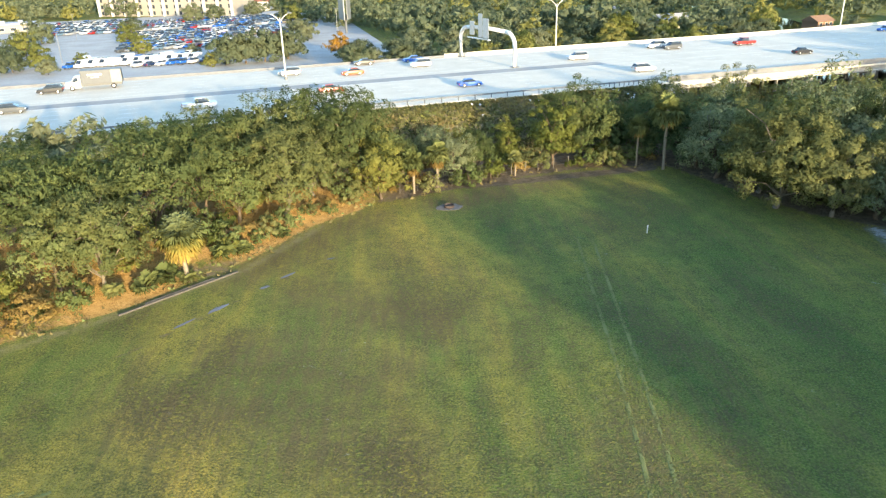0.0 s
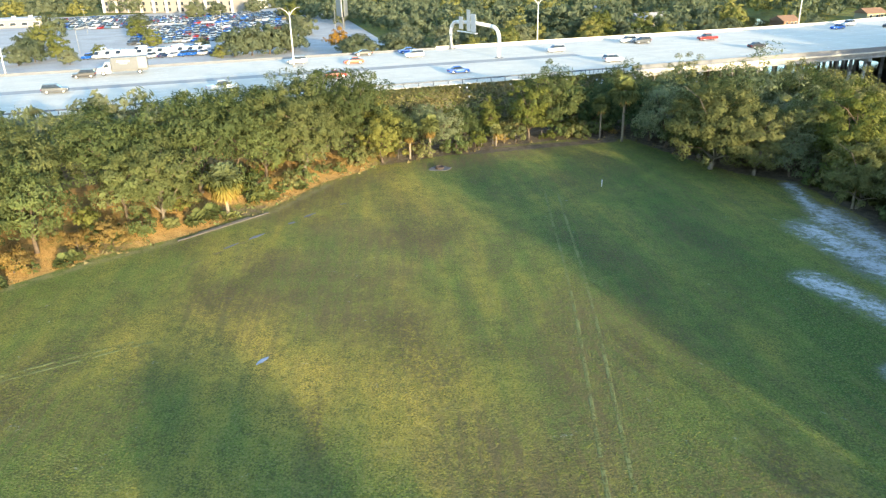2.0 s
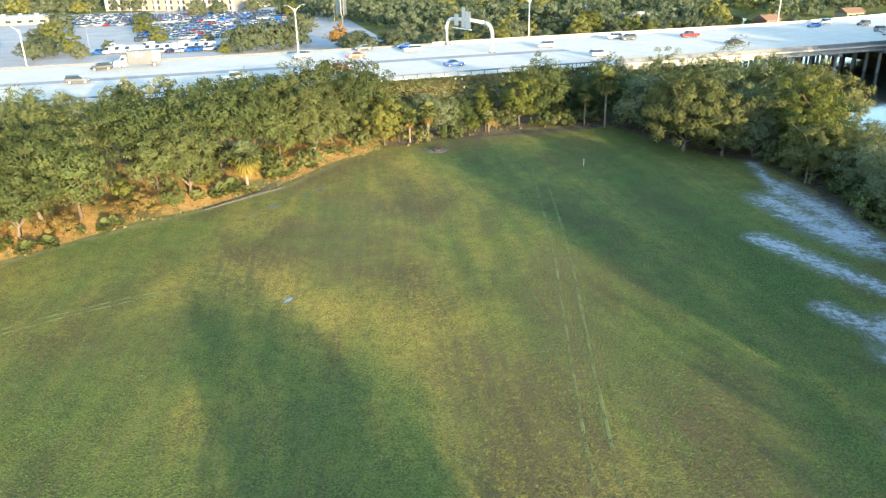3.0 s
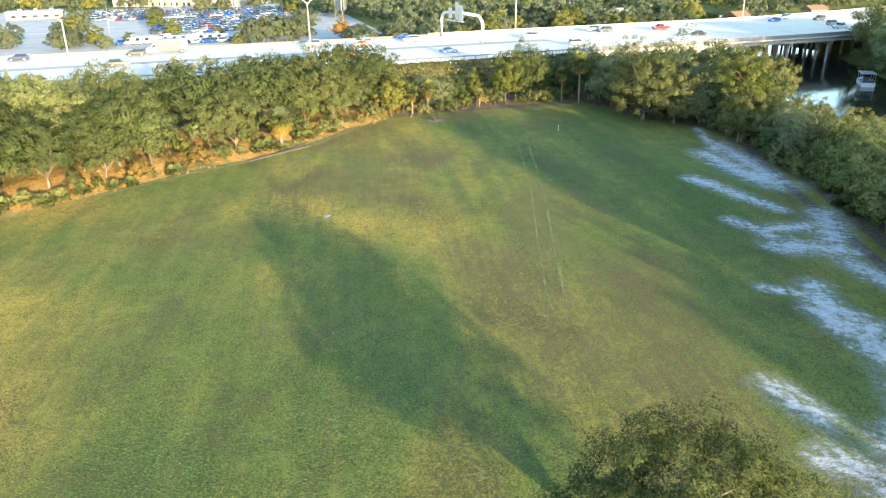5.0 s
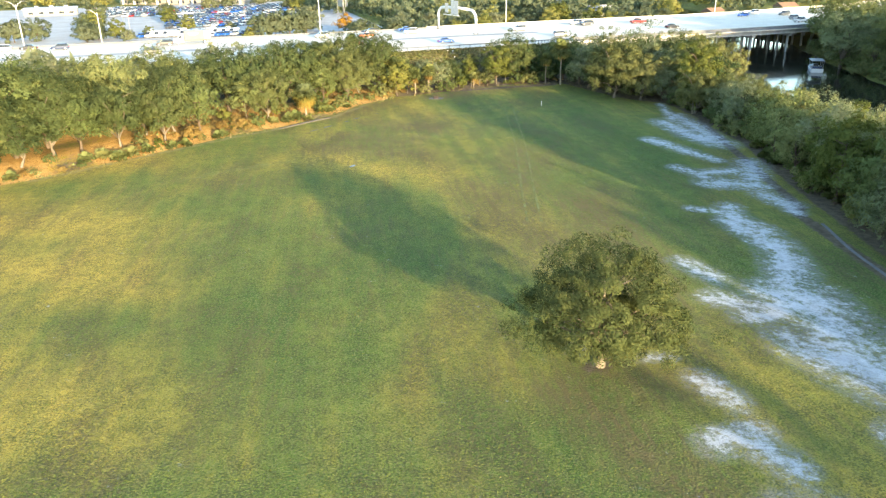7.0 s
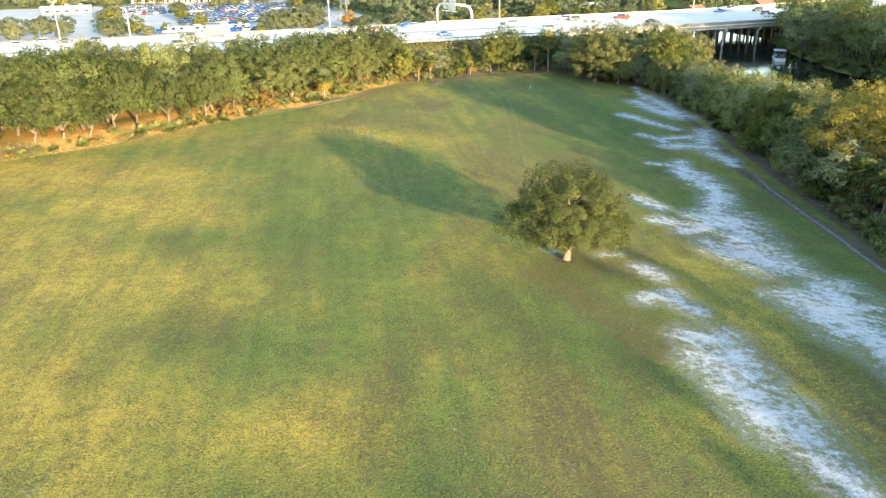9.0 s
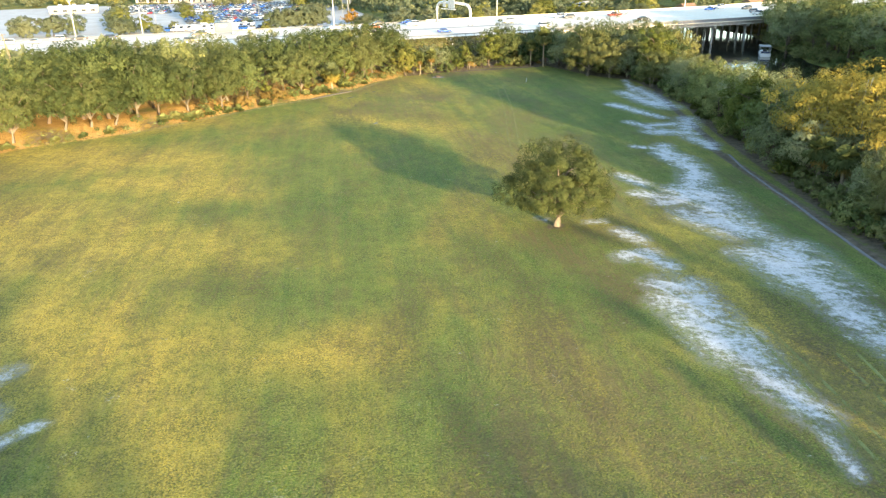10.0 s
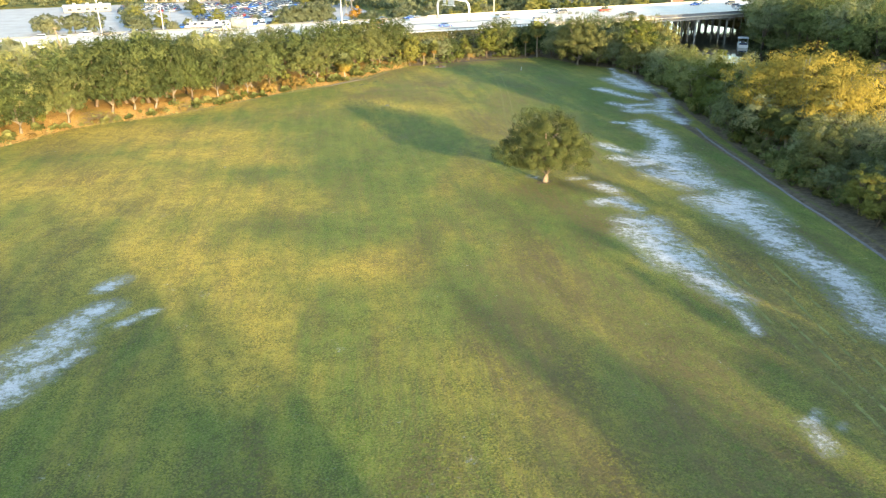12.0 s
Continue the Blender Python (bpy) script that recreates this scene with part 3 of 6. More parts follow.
def wheel_lines():
    routes = [[(13.4, 76), (12.7, 62), (12.2, 50), (11.4, 38), (9.6, 18), (8.6, 4)], [(22.0, -54), (22.6, -70), (23.4, -98)], [(27.4, -60), (26.6, -76), (25.8, -98)],
              [(-44, 24), (-36, 30), (-26, 36)]]
    for route in routes:
        for side in (0.0, 1.7):
            line = []
            for (ax, ay), (bx, by) in zip(route, route[1:]):
                n = max(4, int(math.hypot(bx - ax, by - ay) / 0.9))
                for i in range(n):
                    x, y = ax + (bx - ax) * i / n + side, ay + (by - ay) * i / n
                    line.append((x, y))
            z = land(np.array([q[0] for q in line]), np.array([q[1] for q in line]))
            v, f = sweep([(x, y, float(h)) for (x, y), h in zip(line, z)], [(-0.26, -0.04), (-0.10, 0.02), (0.10, 0.02), (0.26, -0.04)])
            tagged(new("tyre_track", mesh_of("tyre_track", v, f, WHEEL_LINE)), "faint pale tyre track pressed into the grass", "track", kind="structure")


wheel_lines()


def build_river():
    ys = np.linspace(-260, 420, 120)
    verts, faces = [], []
    for y in ys:
        for s in (-1, 1):
            verts.append((float(river_mid(y) + s * (river_half(y) + 6)), float(y), WATER_Z))
    for i in range(len(ys) - 1):
        faces.append((2 * i, 2 * i + 1, 2 * i + 3, 2 * i + 2))
    ob = new("water", mesh_of("water", verts, faces, WATER))
    tagged(ob, "still dark river water reflecting trees and sky", "water", kind="structure")


build_river()

# ---- highway ----
U0, U1 = -330.0, 420.0


def road_line(u0, u1, v, z, step=6.0):
    n = max(2, int((u1 - u0) / step) + 1)
    return [road(u0 + (u1 - u0) * i / (n - 1), v, z) for i in range(n)]


def strip(name, u0, u1, v0, v1, z0, z1, material, label, category, parent=None):
    w = v1 - v0
    prof = [(0, 0), (w, 0), (w, z1 - z0), (0, z1 - z0)]
    v, f = sweep(road_line(u0, u1, v0, z0), prof, True)
    ob = new(name, mesh_of(name, v, f, material))
    if parent is not None:
        ob.parent = parent
        return tagged(ob, label)
    return tagged(ob, label, category, kind="structure")


highway = strip("road", U0, U1, 0.0, DECK_V, ROAD_Z - 0.35, ROAD_Z, CONCRETE, "pale sunlit concrete highway of many lanes on an embankment", "road")
MEDIAN_V = 30.0
shoulder = sweep(road_line(U0, BRIDGE_A, 25.4, ROAD_Z + 0.006), [(0, 0), (4.2, 0)])
put_mesh("shoulder", mesh_of("shoulder", *shoulder, SHOULDER), highway, None, "dark asphalt shoulder")
for v in (3.4, 7.1, 10.8, 14.5, 18.2, 21.9, 25.0, 32.5, 36.2, 39.9, 43.6, 47.3, 51.0):
    edge_line = v in (3.4, 25.0, 32.5, 51.0)
    if edge_line:
        sv, sf = sweep(road_line(U0, U1, v, ROAD_Z + 0.012), [(-0.08, 0), (0.08, 0)])
    else:
        pieces = []
        for i in range(int((300 - U0) / 12)):
            u = U0 + 12 * i
            pieces.append(sweep([road(u, v, ROAD_Z + 0.012), road(u + 3, v, ROAD_Z + 0.012)], [(-0.08, 0), (0.08, 0)]))
        sv, sf = join(*pieces)
    put_mesh("lane_line", mesh_of("lane_line", sv, sf, ROAD_PAINT), highway, None, "worn white lane line")


def jersey(name, u0, u1, v, label, high=0.95, material=None):
    prof = [(-0.32, 0), (-0.28, 0.08), (-0.12, 0.33), (-0.09, high), (0.09, high), (0.12, 0.33), (0.28, 0.08), (0.32, 0)]
    sv, sf = sweep(road_line(u0, u1, v, ROAD_Z), prof, True)
    ob = new(name, mesh_of(name, sv, sf, material or BARRIER))
    tagged(ob, label, "barrier", kind="structure")
    for i in range(int((u1 - u0) / 30)):
        u = u0 + 15 + 30 * i
        if -120 < u < 140:
            a, b = road(u, v), road(u + 0.06, v)
            jv, jf = sweep([a, b], [(-0.10, 0.35), (-0.10, high + 0.01), (0.10, high + 0.01), (0.10, 0.35)], True)
            put_mesh("joint", mesh_of("joint", jv, jf, GREY_STEEL), ob)
    return ob


jersey("far_barrier", U0, 16.0, DECK_V - 0.4, "long weathered concrete barrier along the highway edge", 0.5)
jersey("far_parapet", 16.0, U1, DECK_V - 0.4, "white concrete parapet along the highway edge", 0.8, CONCRETE)
jersey("bridge_parapet", BRIDGE_A - 2, 300, 0.35, "concrete bridge parapet over the river", 1.0)


RAIL_STEEL = worn("dull_rail_steel", (0.17, 0.175, 0.18), 0.5, 0.3, 0.2, 2.0)


def guard_rail():
    rail = tagged(new("guard_rail"), "galvanised steel guard rail on posts along the highway", "guard rail", kind="structure")
    prof = [(0, 0), (0.05, 0.06), (0.0, 0.13), (0.05, 0.2), (0, 0.30), (-0.015, 0.30), (0.03, 0.2), (-0.015, 0.13), (0.03, 0.06), (-0.015, 0)]
    sv, sf = sweep(road_line(-140, BRIDGE_A - 3, 0.7, ROAD_Z + 0.5, 3.0), prof, True)
    put_mesh("beam", mesh_of("beam", sv, sf, RAIL_STEEL), rail)
    pm = mesh_of("post", *join(tube([(0, 0, -0.3), (0, 0, 0.82)], [0.09, 0.09], 4)), GREY_STEEL)
    n = int((BRIDGE_A - 3 + 140) / 3.0)
    for i in range(n):
        p = road(-140 + 3.0 * i, 0.55)
        put_mesh("post", pm, rail, pose(p.x, p.y, ROAD_Z, 0, 0, 20))
    for i in range(11):
        p = road(BRIDGE_A - 14 + 1.0 * i, 0.55)
        put_mesh("post", pm, rail, pose(p.x, p.y, ROAD_Z, 0, 0, 20))


guard_rail()


def bridge():
    b = tagged(new("bridge"), "concrete girder bridge on rows of square piles", "bridge", kind="structure")
    for v in (0.95, 6.5, 12, 17.5, 23, 31, 36.5, 42, 47.5, 53):
        gv, gf = sweep(road_line(BRIDGE_A, BRIDGE_B, v, ROAD_Z - 0.36), [(-0.3, 0), (-0.3, -0.15), (-0.1, -0.3), (-0.1, -0.9), (-0.3, -1.05), (-0.3, -1.2), (0.3, -1.2), (0.3, -1.05), (0.1, -0.9), (0.1, -0.3), (0.3, -0.15), (0.3, 0)], True)
        put_mesh("girder", mesh_of("girder", gv, gf, PILE), b)
    pile = mesh_of("pile", *tube([(0, 0, -4.5), (0, 0, 4.3)], [0.42, 0.40], 8), PILE)
    for u in (BRIDGE_A + 2, 60, 76, 92, 108, 123.5, 139, 154):
        cv, cf = sweep([road(u, 1.0, ROAD_Z - 2.45), road(u, DECK_V - 1, ROAD_Z - 2.45)], [(-0.6, 0), (0.6, 0), (0.6, 0.88), (-0.6, 0.88)], True)
        cap = put_mesh("pile_cap", mesh_of("pile_cap", cv, cf, PILE), b)
        for k in range(13):
            p = road(u, 2.2 + 4.1 * k)
            put_mesh("pile", pile, cap, Matrix.Translation((p.x, p.y, 0)))
    ab = sweep([road(BRIDGE_A - 0.8, 0.2, 0.5), road(BRIDGE_A - 0.8, DECK_V - 0.2, 0.5)], [(-0.7, 0), (0.7, 0), (0.7, 5.5), (-0.7, 5.5)], True)
    put_mesh("abutment", mesh_of("abutment", *ab, PILE), b)
    pad = sweep([road(BRIDGE_A - 1, -0.3, ROAD_Z - 0.7), road(BRIDGE_A + 30, -0.3, ROAD_Z - 0.7)], [(0, 0), (0.28, 0), (0.28, 0.68), (0, 0.68)], True)
    put_mesh("fascia", mesh_of("fascia", *pad, CONCRETE), b)


bridge()


def street_lamp(u, v, high, arms=2, lean=0.0):
    p = road(u, v)
    lamp = tagged(new("street_lamp"), "tall pale steel highway lamp with %s" % ("two arms" if arms == 2 else "one arm"), "street lamp", "highway lamps")
    lamp.matrix_basis = pose(p.x, p.y, ROAD_Z, 0, 0, 18.8)
    put_mesh("pole", mesh_of("pole", *tube([(0, 0, 0), (0, 0, high * 0.5), (0, 0, high)], [0.19, 0.15, 0.10], 8), WHITE_STEEL, True), lamp)
    put_mesh("base", mesh_of("base", *tube([(0, 0, 0), (0, 0, 0.6)], [0.34, 0.30], 8), BARRIER), lamp)
    for s in ((-1, 1) if arms == 2 else (-1,)):
        arm = put_mesh("arm", mesh_of("arm", *tube([(0, 0, high - 0.9), (s * 0.7, 0, high + 0.1), (s * 1.7, 0, high + 0.75)], [0.08, 0.07, 0.06], 6), WHITE_STEEL), lamp)
        hv = box(s * 1.5 if s > 0 else -2.5, -0.2, high + 0.68, 2.5 if s > 0 else -1.5, 0.2, high + 0.88, bevel=0.05)
        part("lamp_head", hv, GREY_STEEL, arm, "grey lamp head")


def sign_gantry():
    g = tagged(new("sign_gantry"), "white arched steel sign gantry over the highway lanes", "sign gantry")
    a, b = road(20, DECK_V - 1.2), road(24.5, MEDIAN_V + 0.9)
    g.matrix_basis = Matrix.LocRotScale(a, (b - a).to_track_quat("X", "Z"), None)
    w, h = (b - a).length, 7.3
    for s in (0, 1):
        pts = [(0, 0, 0), (0, 0, h - 3.0)] + [(2.9 * (1 - math.cos(t)), 0, h - 3.0 + 2.75 * math.sin(t)) for t in (0.35, 0.7, 1.05, 1.35)] + [(3.4, 0, h - 0.18)]
        pts = [((w - x) if s else x, y, z) for x, y, z in pts]
        leg = put_mesh("leg", mesh_of("leg", *tube(pts, [0.46] * 2 + [0.44] * 5, 12), WHITE_STEEL, True), g)
        x = pts[0][0]
        part("base_plate", box(x - 0.75, -0.75, 0, x + 0.75, 0.75, 0.14, bevel=0.03), BARRIER, leg)
    put_mesh("beam", mesh_of("beam", *tube([(3.4, 0, h - 0.18), (w / 2, 0, h + 0.1), (w - 3.4, 0, h - 0.18)], [0.44, 0.42, 0.44], 12), WHITE_STEEL, True), g)
    for x, ww, z0, z1 in ((w * 0.27, 2.0, -1.7, 1.3), (w * 0.43, 1.7, -2.0, 3.1), (w * 0.53, 2.4, -2.1, 2.2)):
        panel = part("sign_panel", box(x - ww / 2, -0.62, h + z0, x + ww / 2, -0.55, h + z1, bevel=0.02), PALE_SIGN, g, "pale grey back of a traffic sign")
        for k in range(4):
            xx = x - ww / 2 + ww * (k + 0.5) / 4
            part("bracket", box(xx - 0.05, -0.55, h + z0, xx + 0.05, -0.46, h + z1), STEEL, panel)
    part("walkway", box(w * 0.22, -1.25, h - 2.3, w * 0.62, -0.65, h - 2.18), STEEL, g, "steel grating walkway")
    for k in range(5):
        x = w * (0.24 + 0.09 * k)
        part("light_arm", box(x - 0.05, -1.3, h - 2.42, x + 0.05, -0.3, h - 2.3), STEEL, g)


# ---- trees ----
def cards(rng, place, normal, size, aspect=0.66, loose=0.42):
    """Small three-cornered leaf sprays at places, facing about along the normals. Gives vertices, faces and soft normals."""
    n = len(place)
    soft = normal / (np.linalg.norm(normal, axis=1, keepdims=True) + 1e-9)
    nrm = soft + rng.normal(0, loose, (n, 3))
    nrm /= np.linalg.norm(nrm, axis=1, keepdims=True) + 1e-9
    a = np.cross(nrm, rng.normal(0, 1, (n, 3)))
    a /= np.linalg.norm(a, axis=1, keepdims=True) + 1e-9
    b = np.cross(nrm, a)
    s = (size * rng.uniform(0.6, 1.4, n))[:, None]
    v = np.stack([place - a * s - b * s * aspect * 0.5, place + a * s * 0.3 - b * s * aspect, place + a * s + b * s * aspect], 1).reshape(-1, 3)
    mixed = soft * 0.75 + nrm * 0.25
    return v, np.arange(3 * n).reshape(-1, 3), np.repeat(mixed, 3, 0)


def sphere_dirs(rng, n, low=-1.0):
    z = rng.uniform(low, 1, n)
    w = rng.uniform(0, 2 * np.pi, n)
    r = np.sqrt(1 - z * z)
    return np.stack([r * np.cos(w), r * np.sin(w), z], 1)


def crown_clumps(rng, high, wide, low, n, round_=1.0, lumps=(0.17, 0.30), wild=1.0):
    """Middles, sizes and outward ways of the leaf clumps of a crown between the heights low and high."""
    z = np.linspace(-0.92, 0.99, n)
    w = np.arange(n) * 2.39996 + rng.uniform(0, 6)
    r = np.sqrt(1 - z * z)
    d = np.stack([r * np.cos(w), r * np.sin(w), z], 1) + rng.normal(0, 0.10, (n, 3))
    ph = rng.uniform(0, 6, 4)
    lump = 1 + 0.13 * np.sin(3 * w + ph[0] + 2 * z) + 0.12 * np.sin(2 * w + ph[1] - 3 * z) + 0.09 * np.sin(5 * z + ph[2]) + rng.normal(0, 0.07, n)
    lump = 1 + (lump - 1) * wild
    k = np.where(rng.random(n) < 0.72, rng.uniform(0.70, 0.92, n), rng.uniform(0.15, 0.7, n)) * lump
    mid = low + (high - low) * 0.42
    up = np.where(d[:, 2] > 0, high - mid, mid - low)
    full = np.where(d[:, 2] < 0, 1 + 0.25 * np.abs(d[:, 2]), 1.0)
    c = np.stack([d[:, 0] * wide * k * full, d[:, 1] * wide * k * full, mid + d[:, 2] * up * k * round_ * 0.98], 1)
    return c, rng.uniform(*lumps, n) * wide, d


def clump_leaves(rng, c, r, n_each, size, flat=0.75, out=None):
    """Leaf sprays round each clump's middle."""
    n = len(c)
    m = n * n_each
    q, s = np.repeat(c, n_each, 0), np.repeat(r, n_each)[:, None]
    d = sphere_dirs(rng, m, -0.8)
    k = rng.uniform(0.25, 1.0, m)[:, None] ** 0.5
    stretch = np.repeat(rng.uniform(0.8, 1.2, (n, 3)), n_each, 0)
    p = q + d * k * s * np.array([1, 1, flat]) * stretch
    nn = d * 0.8 + np.array([0, 0, 0.3]) + (np.repeat(out, n_each, 0) * 0.7 if out is not None else 0)
    return cards(rng, p, nn, size)


def limbs(rng, high, low, c, girth, count, fork=0.4, sides=6, reach=0.85):
    pieces = []
    top = np.array([rng.normal(0, 0.04) * high, rng.normal(0, 0.04) * high, low + (high - low) * 0.55])
    bend = rng.normal(0, 0.025 * high, 2)
    trunk = [(0, 0, -0.4), (0, 0, 0.05), (bend[0] * 0.5, bend[1] * 0.5, low * 0.5), (bend[0], bend[1], low), tuple(top)]
    pieces.append(tube(trunk, [girth * 1.7, girth * 1.25, girth, girth * 0.85, girth * 0.3], sides + 2))
    pick = rng.permutation(len(c))[:count]
    for i in pick:
        t = rng.uniform(fork, 0.95)
        a = np.array(trunk[2]) * (1 - t) + np.array(trunk[3]) * t if rng.random() < 0.6 else np.array(trunk[3]) * (1 - t) + np.array(trunk[4]) * t
        q = a + (c[i] - a) * reach * (rng.uniform(0.75, 1.0) if reach > 1 else 1.0)
        m = (a + q) / 2 + np.array([0, 0, 0.12 * np.linalg.norm(q - a)]) + rng.normal(0, 0.04 * np.linalg.norm(q - a), 3)
        pieces.append(tube([tuple(a), tuple(m), tuple(q)], [girth * 0.42, girth * 0.27, girth * (0.14 if reach > 1 else 0.08)], 5, False))
    return join(*pieces)


STORE, RAW = {}, {}


def grown(key, seed, high, wide, low, clumps, n_each, leaf, leaf_mat, bark=BARK, girth=0.3, count=14, moss=0, flat=0.75, round_=1.0, category="tree", name="tree", lumps=(0.17, 0.30), wild=1.0, reach=0.85, notch=None):
    """A tree as a pattern for copies: trunk with limbs, crown and perhaps moss."""
    rng = np.random.default_rng(seed)
    c, r, out = crown_clumps(rng, high, wide, low, clumps, round_, lumps, wild)
    if notch is not None:
        away = np.abs((np.degrees(np.arctan2(c[:, 1], c[:, 0])) - notch[0] + 180) % 360 - 180)
        keep = (away > notch[1]) | (c[:, 2] > notch[2])
        c, r, out = c[keep], r[keep], out[keep]
        clumps = len(c)
    v, f, nn = clump_leaves(rng, c, r, n_each, leaf, flat, out)
    RAW[key] = (v, f)
    meshes = [("trunk", mesh_of("trunk", *limbs(rng, high, max(low, 0.15 * high), c, girth, count, reach=reach), bark, True), ""), ("crown", mesh_of("crown", v, f, leaf_mat, normals=nn), "")]
    if moss:
        d = []
        for i in rng.permutation(clumps)[:moss]:
            m = 14
            p = c[i] + rng.normal(0, 0.4, (m, 3)) * r[i]
            drop = np.minimum(rng.uniform(0.4, 1.3, m), np.maximum(p[:, 2] - 1.6, 0.1))
            w = rng.uniform(0.02, 0.06, m)
            ang = rng.uniform(0, np.pi, m)
            s = np.stack([np.cos(ang) * w, np.sin(ang) * w, 0 * w], 1)
            z = np.stack([0 * w, 0 * w, drop], 1)
            d.append(np.stack([p - s, p + s, p + s * 0.5 - z * 0.6, p - z], 1).reshape(-1, 3))
        d = np.concatenate(d)
        i = np.arange(len(d) // 4)[:, None] * 4
        meshes.append(("hanging_moss", mesh_of("hanging_moss", d, np.concatenate([i + [0, 1, 2], i + [0, 2, 3]], 1).reshape(-1, 3), LEAF_MOSS), "grey hanging moss"))
    STORE[key] = (name, category, meshes)


def plant(key, x, y, size=1.0, turn=None, label="", group="", z=None, tall=1.0):
    name, category, meshes = STORE[key]
    turn = random.uniform(0, 360) if turn is None else turn
    root = new(name)
    z = land_at(x, y) if z is None else z
    root.matrix_basis = Matrix.LocRotScale((x, y, z), Euler((0, 0, radians(turn))), (size, size, size * tall))
    for n, me, lab in meshes:
        ob = put_mesh(n, me, root, None, lab)
        if n in ("hanging_moss", "dead_fronds"):
            tagged(ob, kind="stuff")
    return tagged(root, label, category, group)


# heights here are about 10 m; each copy is scaled
for i in range(4):
    grown("oak%d" % i, 10 + i, 10.0, 4.6, 1.5, 140, 80, 0.205, LEAF_OAK, GREY_BARK, girth=0.20, count=18, reach=1.0, flat=0.9, lumps=(0.12, 0.21), wild=0.95)
    grown("mid%d" % i, 15 + i, 10.0, 4.2, 2.0, 72, 54, 0.27, (LEAF_OAK, LEAF_OAK, LEAF_GREY, LEAF_SHRUB)[i], girth=0.22, count=12)
for i in range(2):
    grown("olive%d" % i, 25 + i, 10.0, 4.8, 1.0, 140, 92, 0.20, LEAF_OLIVE, GREY_BARK, girth=0.24, count=16, flat=0.9, lumps=(0.12, 0.21), wild=0.9, moss=5)
for i in range(3):
    grown("grey%d" % i, 20 + i, 10.0, 4.8, 1.0, 104, 72, 0.225, LEAF_GREY, girth=0.26, moss=7, count=22)
for i in range(2):
    grown("lime%d" % i, 30 + i, 8.0, 2.9, 0.9, 64, 95, 0.20, LEAF_LIME, girth=0.15)
for i in range(2):
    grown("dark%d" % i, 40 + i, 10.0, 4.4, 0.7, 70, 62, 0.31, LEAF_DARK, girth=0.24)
grown("gold0", 51, 14.0, 6.8, 6.2, 120, 120, 0.20, LEAF_GOLD, PALE_BARK, 0.30, 30, 14, 0.55)
grown("amber", 52, 6.0, 3.0, 0.9, 40, 70, 0.26, LEAF_AMBER, girth=0.18)
grown("lone", 63, 10.7, 6.8, 1.4, 320, 240, 0.115, LEAF_LONE, GREY_BARK, 0.36, 46, 0, 0.9, lumps=(0.085, 0.15), wild=0.6, reach=0.72, notch=(-97, 15, 2.9))
for i in range(4):
    grown("far%d" % i, 70 + i, 9.0, 5.0, 0.4, 50, 64, 0.38, (HAZY_OAK, HAZY_GREEN, HAZY_LIME, HAZY_GREY)[i], girth=0.25, count=6)
    grown("off%d" % i, 75 + i, 9.0, 5.2, 0.3, 22, 13, 0.95, (HAZY_OAK, HAZY_GREEN, HAZY_LIME, HAZY_GREY)[i], girth=0.25, count=3)
for i in range(3):
    grown("shrub%d" % i, 80 + i, 2.2, 1.5, 0.1, 20, 36, 0.19, (LEAF_SHRUB, LEAF_OLIVE, LEAF_LIME)[i], girth=0.05, count=5, category="shrub", name="shrub")
grown("dryshrub", 84, 1.6, 1.2, 0.05, 26, 80, 0.055, LEAF_DEAD, girth=0.04, count=5, category="shrub", name="dry_shrub")


def fan_leaf(rng, base, out, size, droop=0.35, n=12):
    """One fan frond: a stalk and folded blades."""
    out = np.array(out) / np.linalg.norm(out)
    side = np.cross(out, [0, 0, 1.0])
    side = side / (np.linalg.norm(side) + 1e-9)
    up = np.cross(side, out)
    hub = np.array(base) + out * size * 0.75
    verts, faces = [], []
    w = 0.03
    verts += [base - side * w, base + side * w, hub + side * w * 0.5, hub - side * w * 0.5]
    faces += [(0, 1, 2), (0, 2, 3)]
    for k in range(n):
        a = (k / (n - 1) - 0.5) * 3.6 + rng.normal(0, 0.06)
        d = out * math.cos(a) + side * math.sin(a)
        tip = hub + d * size * rng.uniform(0.75, 1.0) - np.array([0, 0, droop * size * rng.uniform(0.5, 1.1)]) + up * 0.05
        midp = hub + d * size * 0.5 + up * 0.06 * size
        q = np.cross(d, up) * size * 0.085
        j = len(verts)
        verts += [hub, midp - q, tip, midp + q]
        faces += [(j, j + 1, j + 2), (j, j + 2, j + 3)]
    return verts, faces


